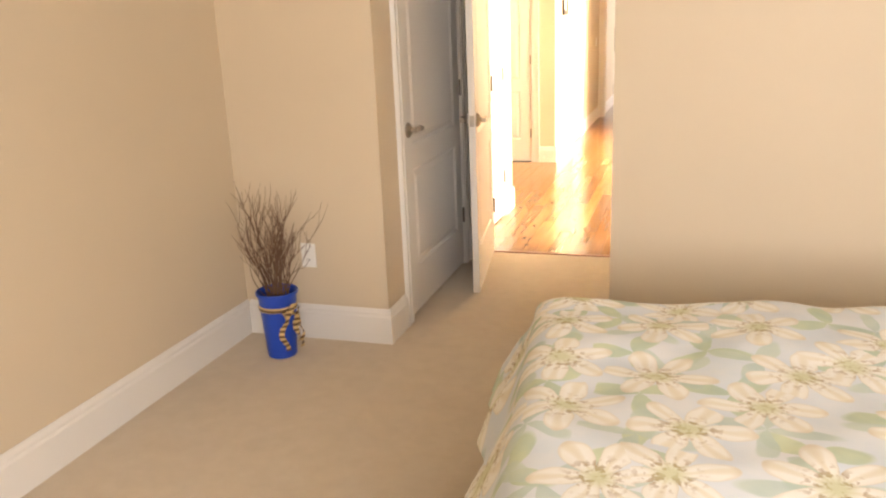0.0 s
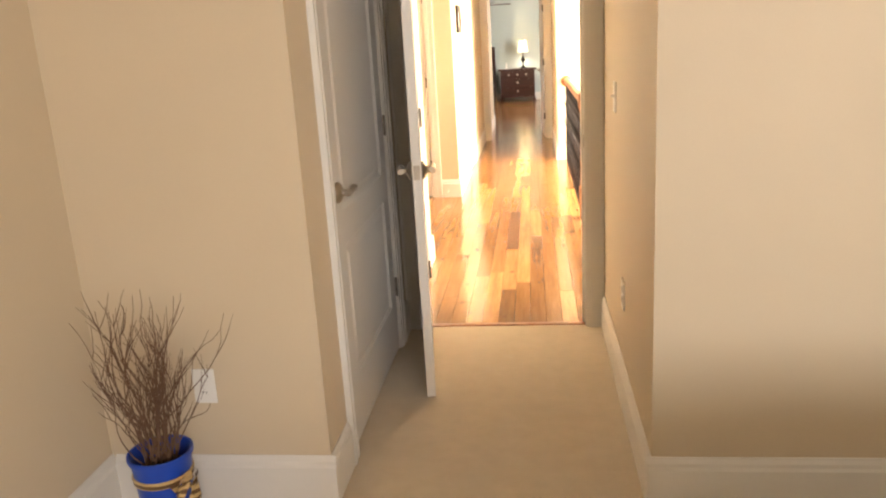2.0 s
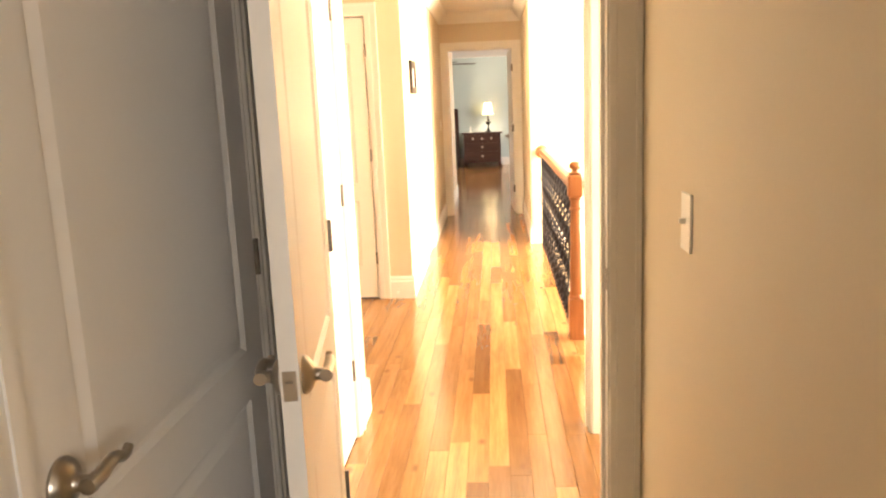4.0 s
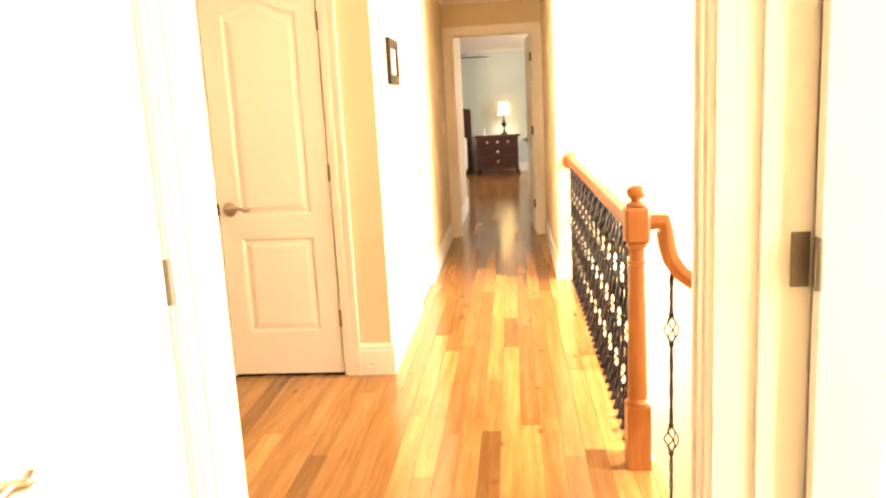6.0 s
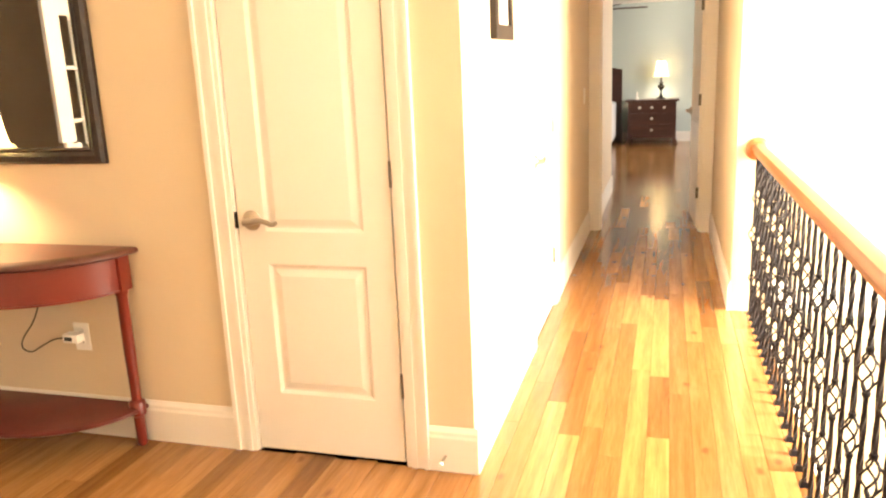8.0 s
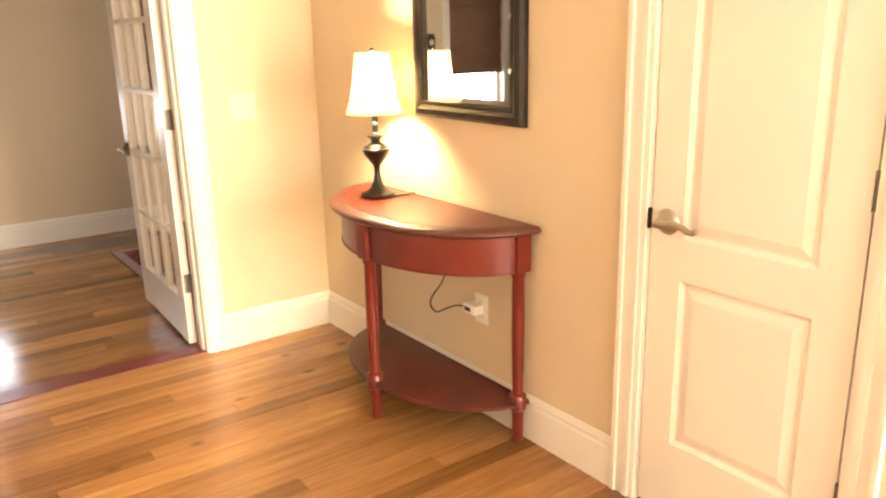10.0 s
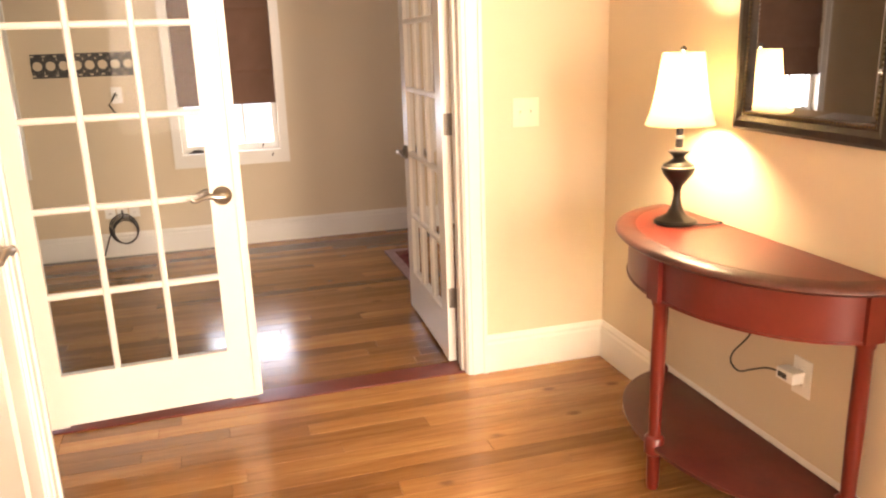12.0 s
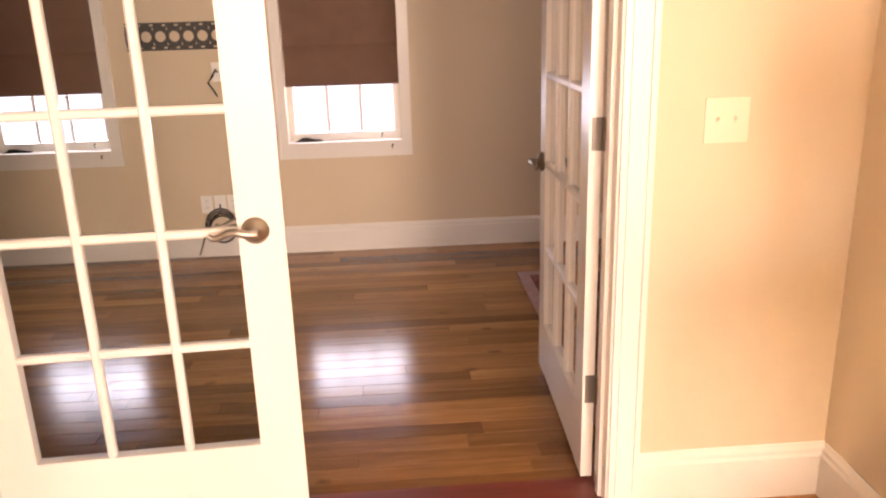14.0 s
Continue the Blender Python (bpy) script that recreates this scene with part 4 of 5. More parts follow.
# ---- bedroom: blue pot with twigs ----
def make_pot():
    d = thing("flower_pot", pose(-1.475, 3.16, 0) @ Matrix.Diagonal((0.86, 0.86, 0.97, 1)), "tall blue metal pot of dry twigs on the carpet", "pot")
    bm = bmesh.new()
    lathe(bm, [(0.0, 0.0), (0.072, 0.0), (0.076, 0.004), (0.1, 0.3), (0.108, 0.302), (0.11, 0.31), (0.108, 0.318), (0.102, 0.318), (0.096, 0.305), (0.09, 0.25), (0.0, 0.25)], 40)
    part("pot", bm, BLUEPOT, d, "", True)
    bm = bmesh.new()
    lathe(bm, [(0.088, 0.251), (0.07, 0.27), (0.03, 0.278), (0.0, 0.28)], 20)
    part("filler", bm, SOIL, d, "dark dry moss filler")
    rng = random.Random(12)
    for k in range(58):
        bm = bmesh.new()
        a = rng.uniform(0, 2 * math.pi)
        r0 = rng.uniform(0.0, 0.06)
        lean = rng.uniform(0.02, 0.36)
        L = rng.uniform(0.28, 0.58)
        p = Vector((r0 * math.cos(a), r0 * math.sin(a), 0.262))
        dirn = Vector((math.cos(a) * lean, math.sin(a) * lean, 1)).normalized()
        pts = [p.copy()]
        n = 12
        for q in range(n):
            dirn = (dirn + Vector((rng.uniform(-0.34, 0.34), rng.uniform(-0.34, 0.34), rng.uniform(-0.02, 0.12)))).normalized()
            p = p + dirn * (L / n)
            if p.y > 0.19:
                p.y = 0.19
            if p.x < -0.25:
                p.x = -0.25
            pts.append(p.copy())
        tube(bm, pts, 0.0028, 5, 0.0009)
        for b in range(rng.randint(2, 4)):
            q0 = rng.randint(4, 10)
            pp = pts[q0].copy()
            dd = (pts[q0 + 1] - pts[q0]).normalized() + Vector((rng.uniform(-0.8, 0.8), rng.uniform(-0.8, 0.8), 0.2))
            dd.normalize()
            bp = [pp.copy()]
            for q in range(4):
                dd = (dd + Vector((rng.uniform(-0.2, 0.2), rng.uniform(-0.2, 0.2), 0.12))).normalized()
                pp = pp + dd * rng.uniform(0.02, 0.04)
                pp.y = min(pp.y, 0.19)
                bp.append(pp.copy())
            tube(bm, bp, 0.0018, 4, 0.0007)
        part("twig", bm, TWIG, d)
    # ribbon band and hanging tails
    bm = bmesh.new()
    prof = [(0.0965, 0.232), (0.1, 0.233), (0.102, 0.252), (0.0985, 0.255)]
    lathe(bm, prof, 40)
    part("ribbon", bm, RIBBON, d, "gold and brown striped ribbon tied round the pot", True)

    def strip(pts, w):
        bmx = bmesh.new()
        rows = []
        for k, (x, y, z, tw) in enumerate(pts):
            dx, dy = math.cos(tw) * w / 2, math.sin(tw) * w / 2
            rows.append([bmx.verts.new((x - dx, y - dy, z)), bmx.verts.new((x + dx, y + dy, z)), bmx.verts.new((x + dx + 0.001, y + dy - 0.0015, z)), bmx.verts.new((x - dx + 0.001, y - dy - 0.0015, z))])
        for a, b in zip(rows, rows[1:]):
            for k in range(4):
                bmx.faces.new((a[k], a[(k + 1) % 4], b[(k + 1) % 4], b[k]))
        bmx.faces.new(rows[0])
        bmx.faces.new(rows[-1][::-1])
        part("ribbon_tail", bmx, RIBBON, d, "", True)
    for base, ln_, ph in ((-0.85, 0.2, 0.0), (-0.2, 0.19, 1.0), (-0.05, 0.16, 2.0)):
        pts = []
        for k in range(15):
            u = k / 14
            z = 0.245 - ln_ * u
            r = 0.108 - 0.018 * u + 0.012 * abs(math.sin(u * 7 + ph)) + (0.03 * u if ph else 0)
            aa = base + 0.16 * math.sin(u * 8 + ph)
            pts.append((r * math.cos(aa), r * math.sin(aa), z, aa + math.pi / 2 + 0.5 * math.sin(u * 9 + ph)))
        strip(pts, 0.03)
    for ph in (0.0, 2.2, 4.1):
        pts = []
        for k in range(13):
            u = 2 * math.pi * k / 12
            pts.append((0.118 + 0.02 * math.sin(u) * math.cos(ph), -0.06 - 0.03 + 0.03 * math.cos(u), 0.25 + 0.028 * math.sin(u + ph), ph + u * 0.3))
        strip(pts, 0.022)


make_pot()


# ---- foyer: console table, lamp, mirror ----
TX, TZ = -2.88, 0.8


def half_oval(a, b, n=36, y0=0.0):
    return [(a * math.cos(math.pi + math.pi * k / n), y0 + b * math.sin(math.pi + math.pi * k / n)) for k in range(n + 1)]


def oval_band(outer, inner, z0, z1):
    bmx = bmesh.new()
    rings = [[bmx.verts.new((x, y, z)) for x, y in line] for line, z in ((outer, z0), (outer, z1), (inner, z1), (inner, z0))]
    for p, q in zip(rings, rings[1:] + rings[:1]):
        for k in range(len(p) - 1):
            bmx.faces.new((p[k], p[k + 1], q[k + 1], q[k]))
    for k in (0, -1):
        bmx.faces.new([r[k] for r in rings])
    bmesh.ops.recalc_face_normals(bmx, faces=bmx.faces)
    return bmx


def make_table():
    d = thing("console_table", pose(TX, YN - 0.022, 0), "red lacquered half-moon console table with worn edges", "table")
    bm = bmesh.new()
    rings = []
    for a, b, z in ((0.475, 0.325, TZ), (0.53, 0.38, TZ), (0.54, 0.39, TZ - 0.006), (0.543, 0.393, TZ - 0.014), (0.535, 0.385, TZ - 0.022), (0.52, 0.37, TZ - 0.026)):
        rings.append([bm.verts.new((x, y, z)) for x, y in half_oval(a, b)])
    for p, q in zip(rings[1:], rings[2:]):
        for k in range(len(p) - 1):
            bm.faces.new((p[k], p[k + 1], q[k + 1], q[k]))
        bm.faces.new((p[0], q[0], q[-1], p[-1]))
    bm.faces.new(rings[-1])
    for k in range(len(rings[0]) - 1):
        bm.faces.new((rings[0][k], rings[0][k + 1], rings[1][k + 1], rings[1][k]))
    tt = part("tabletop_border", bm, TABLEDARK, d, "dark rubbed border of the tabletop", True)
    bm = bmesh.new()
    prism(bm, half_oval(0.4755, 0.3255), 'z', TZ - 0.02, TZ + 0.0006)
    part("tabletop", bm, TABLERED, d, "glossy red tabletop field")
    bm = oval_band(half_oval(0.49, 0.35), half_oval(0.47, 0.33), 0.645, TZ - 0.0262)
    part("apron", bm, TABLERED, d, "", True)
    bm = oval_band(half_oval(0.494, 0.354), half_oval(0.486, 0.346), 0.638, 0.6449)
    part("apron_bead", bm, TABLERED, d)
    bm = bmesh.new()
    rs = []
    for a, b, z in ((0.0, 0.0, 0.0), (0.485, 0.345, 0.162), (0.492, 0.352, 0.157), (0.492, 0.352, 0.146), (0.484, 0.344, 0.14)):
        if a:
            rs.append([bm.verts.new((x, y, z)) for x, y in half_oval(a, b)])
    bm.faces.new(rs[0])
    bm.faces.new(rs[-1])
    for p, q in zip(rs, rs[1:]):
        for k in range(len(p) - 1):
            bm.faces.new((p[k], p[k + 1], q[k + 1], q[k]))
        bm.faces.new((p[0], q[0], q[-1], p[-1]))
    part("shelf", bm, TABLESHELF, d, "dark red-brown lower shelf", True)
    legs = None
    for x, y in ((-0.465, -0.03), (0.465, -0.03), (0.0, -0.335)):
        if legs is None:
            bm = bmesh.new()
            lathe(bm, [(0.017, 0.0), (0.02, 0.01), (0.021, 0.12), (0.025, 0.124), (0.031, 0.13), (0.031, 0.18), (0.026, 0.186), (0.019, 0.19), (0.0225, 0.4), (0.021, 0.615), (0.026, 0.625), (0.026, 0.638)], 20)
            vs = box(bm, -0.03, 0.03, -0.03, 0.03, 0.638, TZ - 0.0265)
            legs = mesh_of(bm, "leg", TABLERED, True)
        o = part("leg", legs, TABLERED, d)
        o.location = (x, y, 0)


make_table()


def make_lamp(m, scale, label, energy, colour):
    d = thing("table_lamp", m, label, "lamp")
    prof = [(0.0, 0.0), (0.074, 0.0), (0.076, 0.006), (0.072, 0.014), (0.05, 0.022), (0.032, 0.036), (0.02, 0.06), (0.0135, 0.09), (0.0125, 0.115), (0.018, 0.135), (0.034, 0.155), (0.052, 0.178), (0.058, 0.195), (0.052, 0.21), (0.032, 0.222), (0.02, 0.232), (0.021, 0.24), (0.03, 0.249), (0.037, 0.255), (0.036, 0.258), (0.018, 0.26), (0.014, 0.262), (0.0125, 0.3), (0.012, 0.302), (0.012, 0.35), (0.0, 0.35)]
    bm = bmesh.new()
    lathe(bm, [(r * scale, z * scale) for r, z in prof], 32)
    part("base", bm, BRONZE, d, "dark bronze turned lamp base", True)
    for z0, z1, r in ((0.2585, 0.272, 0.0165), (0.3, 0.313, 0.0155), (0.2, 0.206, 0.0575)):
        bm = bmesh.new()
        lathe(bm, [((r - 0.004) * scale, z0 * scale), (r * scale, (z0 + 0.003) * scale), (r * scale, (z1 - 0.003) * scale), ((r - 0.004) * scale, z1 * scale)], 28)
        part("ring", bm, NICKEL, d, "bright metal ring", True)
    bm = bmesh.new()
    lathe(bm, [(0.0, 0.35 * scale), (0.012 * scale, 0.36 * scale), (0.026 * scale, 0.4 * scale), (0.02 * scale, 0.43 * scale), (0.0, 0.44 * scale)], 16)
    bulb = part("bulb", bm, PLASTIC, d, "", True)
    bulb.visible_shadow = False
    bm = bmesh.new()
    n = 40
    outer = [(0.119, 0.35), (0.111, 0.37), (0.098, 0.41), (0.086, 0.47), (0.077, 0.54), (0.071, 0.592)]
    lathe(bm, [(r * scale, z * scale) for r, z in outer] + [((r - 0.002) * scale, z * scale) for r, z in reversed(outer)] + [(outer[0][0] * scale, outer[0][1] * scale)], n)
    bmesh.ops.remove_doubles(bm, verts=bm.verts, dist=0.0001)
    bmesh.ops.delete(bm, geom=[f for f in bm.faces if len(f.verts) > 4], context='FACES')
    part("shade", bm, SHADE, d, "glowing cream bell lampshade", True)
    bm = bmesh.new()
    lathe(bm, [(0.0, 0.575 * scale), (0.004 * scale, 0.576 * scale), (0.004 * scale, 0.592 * scale), (0.011 * scale, 0.6 * scale), (0.011 * scale, 0.607 * scale), (0.0, 0.615 * scale)], 14)
    part("finial", bm, BRONZE, d, "", True)
    for a in (0, math.pi):
        bm = bmesh.new()
        tube(bm, [(0.0, 0.0, 0.577 * scale), (0.073 * scale * math.cos(a), 0.073 * scale * math.sin(a), 0.58 * scale)], 0.0015 * scale, 5)
        part("shade_spoke", bm, BRONZE, d)
    lamp("lamp_bulb", 'POINT', m @ Matrix.Translation((0, 0, 0.46 * scale)), energy, colour, 0.05 * scale)
    return d


make_lamp(pose(-3.13, 8.215, TZ + 0.001), 0.925, "lit bronze table lamp with cream bell shade on the table", LAMP_W, (1.0, 0.77, 0.42))

# cord from the lamp down to the outlet
cord = thing("lamp_cord", pose(0, 0, 0), "dark lamp cord hanging behind the table to the outlet", "cord")
bm = bmesh.new()
pts = [(-3.07, 8.21, TZ + 0.006), (-3.06, 8.24, TZ + 0.007), (-3.05, 8.27, TZ + 0.007), (-3.05, 8.31, TZ + 0.006), (-3.062, 8.336, TZ + 0.005), (-3.064, 8.3515, TZ - 0.01), (-3.03, 8.3555, TZ - 0.1), (-2.9, 8.34, 0.66), (-2.81, 8.32, 0.6), (-2.84, 8.31, 0.5), (-2.9, 8.3, 0.42), (-2.91, 8.3, 0.38), (-2.87, 8.3, 0.365), (-2.81, 8.3, 0.395), (-2.76, 8.31, 0.42), (-2.72, 8.322, 0.425)]
fine = []
for k in range(len(pts) - 1):
    p0, p1, p2, p3 = (Vector(pts[min(max(k + o, 0), len(pts) - 1)]) for o in (-1, 0, 1, 2))
    for q in range(5):
        u = q / 5
        fine.append(0.5 * ((2 * p1) + (p2 - p0) * u + (2 * p0 - 5 * p1 + 4 * p2 - p3) * u * u + (3 * p1 - p0 - 3 * p2 + p3) * u ** 3))
fine.append(Vector(pts[-1]))
tube(bm, fine, 0.003, 7)
part("cable", bm, BLACKCORD, cord, "", True)
bm = bmesh.new()
box(bm, -2.725, -2.655, 8.318, 8.361, 0.405, 0.44)
bevelled(bm, 0.004, 2)
part("plug", bm, PLASTIC, cord, "white timer plug in the outlet")
bm = bmesh.new()
box(bm, -2.715, -2.68, 8.3165, 8.3178, 0.414, 0.43)
part("dial_face", bm, SLOT, cord)


def make_mirror():
    x0, x1, z0, z1, w = -3.045, -2.43, 1.112, 2.02, 0.058
    d = thing("wall_mirror", pose((x0 + x1) / 2, YN, z0), "rectangular wall mirror in a dark beaded frame", "mirror")
    hw, h = (x1 - x0) / 2, z1 - z0
    prof = [(0.0, 0.0), (0.0, 0.018), (0.01, 0.03), (0.03, 0.034), (0.046, 0.026), (0.052, 0.028), (0.058, 0.024), (w, 0.014), (w, 0.0)]

    bm = bmesh.new()
    loops = []
    for o, y in prof:
        loops.append([bm.verts.new(v) for v in ((-hw + o, -y, o), (hw - o, -y, o), (hw - o, -y, h - o), (-hw + o, -y, h - o))])
    for a, b in zip(loops, loops[1:]):
        for k in range(4):
            bm.faces.new((a[k], a[(k + 1) % 4], b[(k + 1) % 4], b[k]))
    part("frame", bm, MIRRORFRAME, d)
    bm = bmesh.new()
    bw = 0.022
    a = [bm.verts.new(v) for v in ((-hw + w, -0.012, w), (hw - w, -0.012, w), (hw - w, -0.012, h - w), (-hw + w, -0.012, h - w))]
    b = [bm.verts.new(v) for v in ((-hw + w + bw, -0.0135, w + bw), (hw - w - bw, -0.0135, w + bw), (hw - w - bw, -0.0135, h - w - bw), (-hw + w + bw, -0.0135, h - w - bw))]
    for k in range(4):
        bm.faces.new((a[k], a[(k + 1) % 4], b[(k + 1) % 4], b[k]))
    bm.faces.new(b)
    part("glass", bm, MIRROR, d, "bevelled mirror glass")
    bm = bmesh.new()
    n = 0
    for side in range(4):
        length = (2 * hw - 0.11) if side % 2 == 0 else (h - 0.11)
        cnt = int(length / 0.013)
        for k in range(cnt):
            u = -length / 2 + (k + 0.5) * length / cnt
            c = [(u, 0.055), (hw - 0.055, h / 2 + u), (u, h - 0.055), (-hw + 0.055, h / 2 + u)][side]
            s = 0.0042
            v = [bm.verts.new(p) for p in ((c[0] - s, -0.027, c[1]), (c[0], -0.027, c[1] - s), (c[0] + s, -0.027, c[1]), (c[0], -0.027, c[1] + s), (c[0], -0.0325, c[1]))]
            for q in range(4):
                bm.faces.new((v[q], v[(q + 1) % 4], v[4]))
    part("beading", bm, MIRRORBEAD, d, "gold flecked bead row", True)


MIRRORFRAME = varied(mat("dark_mirror_frame", (0.016, 0.011, 0.009), 0.42, 0, 0.35), (0.016, 0.011, 0.009), 0.5, 40, 150, 0.3)
MIRRORBEAD = mat("rubbed_gold_bead", (0.12, 0.075, 0.03), 0.35, 0.7)
make_mirror()

# framed photograph on the sunlit hall wall
pf = thing("picture_frame", pose(XH, 8.965, 1.5, 0, 0, -90), "small dark framed photograph on the hall wall", "picture")
bm = bmesh.new()
hw, hh, fw = 0.165, 0.25, 0.052
for x0, x1, z0, z1 in ((-hw, hw, 0, fw), (-hw, hw, hh - fw, hh), (-hw, -hw + fw, fw, hh - fw), (hw - fw, hw, fw, hh - fw)):
    box(bm, x0, x1, 0.002, 0.024, z0, z1)
part("frame", bm, MIRRORFRAME, pf)
bm = bmesh.new()
box(bm, -hw + fw, hw - fw, 0.002, 0.012, fw, hh - fw)
part("mat", bm, PAPER, pf, "grey picture mat")
bm = bmesh.new()
box(bm, -0.07, 0.07, 0.012, 0.0135, 0.075, hh - 0.075)
part("photo", bm, PAPER, pf)


# ---- hall railing ----
RX, RY0, RY1, RAIL_Z = 0.03, 7.3, 10.4, 0.945
BASKET = None
BARS = {}
SHOE = None


def basket_mesh():
    bm = bmesh.new()
    for s in range(4):
        pts = []
        for k in range(11):
            u = k / 10
            a = s * math.pi / 2 + u * math.pi * 0.9
            r = 0.004 + 0.022 * math.sin(math.pi * u)
            pts.append((r * math.cos(a), r * math.sin(a), -0.05 + 0.1 * u))
        tube(bm, pts, 0.0034, 5)
    for z in (-0.062, 0.05):
        lathe(bm, [(0.0, z), (0.0095, z), (0.0115, z + 0.006), (0.0095, z + 0.012), (0.0, z + 0.012)], 8)
    return mesh_of(bm, "basket", IRON, True)


def bar_mesh(z0, z1, gaps):
    bm = bmesh.new()
    at = z0
    for g in sorted(gaps) + [None]:
        end = z1 if g is None else g - 0.05
        n = 10
        pts = [(0, 0, at + (end - at) * k / n) for k in range(n + 1)]
        w = 0.0062
        rings = []
        for k, (x, y, z) in enumerate(pts):
            a0 = k * 0.5
            rings.append([bm.verts.new((w * 1.3 * math.cos(a0 + q * math.pi / 2 + math.pi / 4), w * 1.3 * math.sin(a0 + q * math.pi / 2 + math.pi / 4), z)) for q in range(4)])
        for a, b in zip(rings, rings[1:]):
            for q in range(4):
                bm.faces.new((a[q], a[(q + 1) % 4], b[(q + 1) % 4], b[q]))
        bm.faces.new(rings[0][::-1])
        bm.faces.new(rings[-1])
        if g is not None:
            at = g + 0.05
    return mesh_of(bm, "baluster", IRON)


def baluster(parent, x, y, z0, z1, gaps):
    global BASKET, SHOE
    if BASKET is None:
        BASKET = basket_mesh()
        bm = bmesh.new()
        v = box(bm, -0.0155, 0.0155, -0.0155, 0.0155, 0.0, 0.02)
        for q in v[4:]:
            q.co.x *= 0.62
            q.co.y *= 0.62
        SHOE = mesh_of(bm, "shoe", IRON)
    key = (round(z1 - z0, 3), tuple(gaps))
    if key not in BARS:
        BARS[key] = bar_mesh(0.0, z1 - z0, list(gaps))
    o = part("baluster", BARS[key], IRON, parent)
    o.location = (x, y, z0)
    for g in gaps:
        b = part("basket", BASKET, IRON, o)
        b.location = (0, 0, g)
    s = part("shoe", SHOE, IRON, o)


def rail_profile(c, up):
    """Outline of a moulded handrail, across and up."""
    return [(c + a, up + b) for a, b in ((-0.02, -0.03), (0.02, -0.03), (0.022, -0.012), (0.031, -0.002), (0.031, 0.012), (0.022, 0.026), (0.0, 0.031), (-0.022, 0.026), (-0.031, 0.012), (-0.031, -0.002), (-0.022, -0.012))]


def make_newel(d, x, y):
    bm = bmesh.new()
    v = box(bm, x - 0.043, x + 0.043, y - 0.043, y + 0.043, 0.0, 0.25)
    bevelled(bm, 0.004, 2)
    n = part("newel_post", bm, RAILWOOD, d, "turned oak newel post")
    bm = bmesh.new()
    lathe(bm, [(0.043, 0.25), (0.044, 0.258), (0.036, 0.268), (0.034, 0.278), (0.037, 0.288), (0.0355, 0.31), (0.033, 0.5), (0.0295, 0.74), (0.028, 0.775), (0.034, 0.78), (0.034, 0.79), (0.028, 0.796), (0.028, 0.835), (0.036, 0.842), (0.036, 0.85), (0.03, 0.855)], 28, (x, y, 0))
    part("shaft", bm, RAILWOOD, n, "", True)
    bm = bmesh.new()
    box(bm, x - 0.043, x + 0.043, y - 0.043, y + 0.043, 0.855, 0.985)
    bmesh.ops.bevel(bm, geom=[e for e in bm.edges], offset=0.01, segments=1, affect='EDGES')
    part("block", bm, RAILWOOD, n)
    bm = bmesh.new()
    lathe(bm, [(0.03, 0.985), (0.036, 0.99), (0.036, 0.997), (0.02, 1.003), (0.019, 1.012), (0.03, 1.02), (0.034, 1.032), (0.034, 1.042), (0.028, 1.054), (0.012, 1.061), (0.0, 1.062)], 28, (x, y, 0))
    part("cap", bm, RAILWOOD, n, "", True)


railing = thing("railing", pose(0, 0, 0), "oak handrail on black iron basket balusters along the hall", "railing")
make_newel(railing, RX, RY0)
bm = bmesh.new()
prism(bm, rail_profile(RX, RAIL_Z - 0.031), 'y', RY0 + 0.043, RY1 - 0.02)
part("handrail", bm, RAILWOOD_Y, railing, "moulded oak handrail", True)
bm = bmesh.new()
lathe(bm, [(0.0, 0.0), (0.062, 0.0), (0.062, 0.008), (0.05, 0.016), (0.042, 0.02), (0.0, 0.02)], 28)
bmesh.ops.transform(bm, matrix=Matrix.Translation((RX, RY1, RAIL_Z - 0.033)) @ Matrix.Rotation(radians(90), 4, 'X'), verts=bm.verts)
part("rosette", bm, RAILWOOD, railing, "round oak wall rosette", True)
k = 0
y = RY0 + 0.125
while y < RY1 - 0.05:
    gaps = ((0.24, 0.67), (0.455,))[k % 2]
    baluster(railing, RX - 0.005, y, 0.0, RAIL_Z - 0.06, gaps)
    y += 0.108
    k += 1

# stair rail going down beside the newel
stair_rail = thing("stair_railing", pose(0, 0, 0), "oak gooseneck stair rail descending from the newel", "railing")
SL = 0.83
bm = bmesh.new()
path = [(0.073, 0.93), (0.118, 0.93), (0.128, 0.925), (0.131, 0.89), (0.137, 0.84), (0.151, 0.79), (0.181, 0.745), (0.232, 0.706)]
x = 0.3
while x < 2.0:
    path.append((x, 0.7 - (x - 0.24) * SL))
    x += 0.2
prev = None
for i, (px, pz) in enumerate(path):
    a = Vector(path[max(i - 1, 0)])
    b = Vector(path[min(i + 1, len(path) - 1)])
    t = (b - a).normalized()
    nrm = Vector((-t.y, t.x))
    if i in (1, 2):
        nrm = Vector((0.5, 0.86)).normalized()
    ring = []
    for c, u in rail_profile(0, 0):
        ring.append(bm.verts.new((px + nrm.x * u, RY0 + c, pz + nrm.y * u)))
    if prev:
        for q in range(len(ring)):
            bm.faces.new((prev[q], prev[(q + 1) % len(ring)], ring[(q + 1) % len(ring)], ring[q]))
    else:
        bm.faces.new(ring[::-1])
    prev = ring
bm.faces.new(prev)
part("handrail", bm, RAILWOOD, stair_rail, "curved oak gooseneck handrail", True)
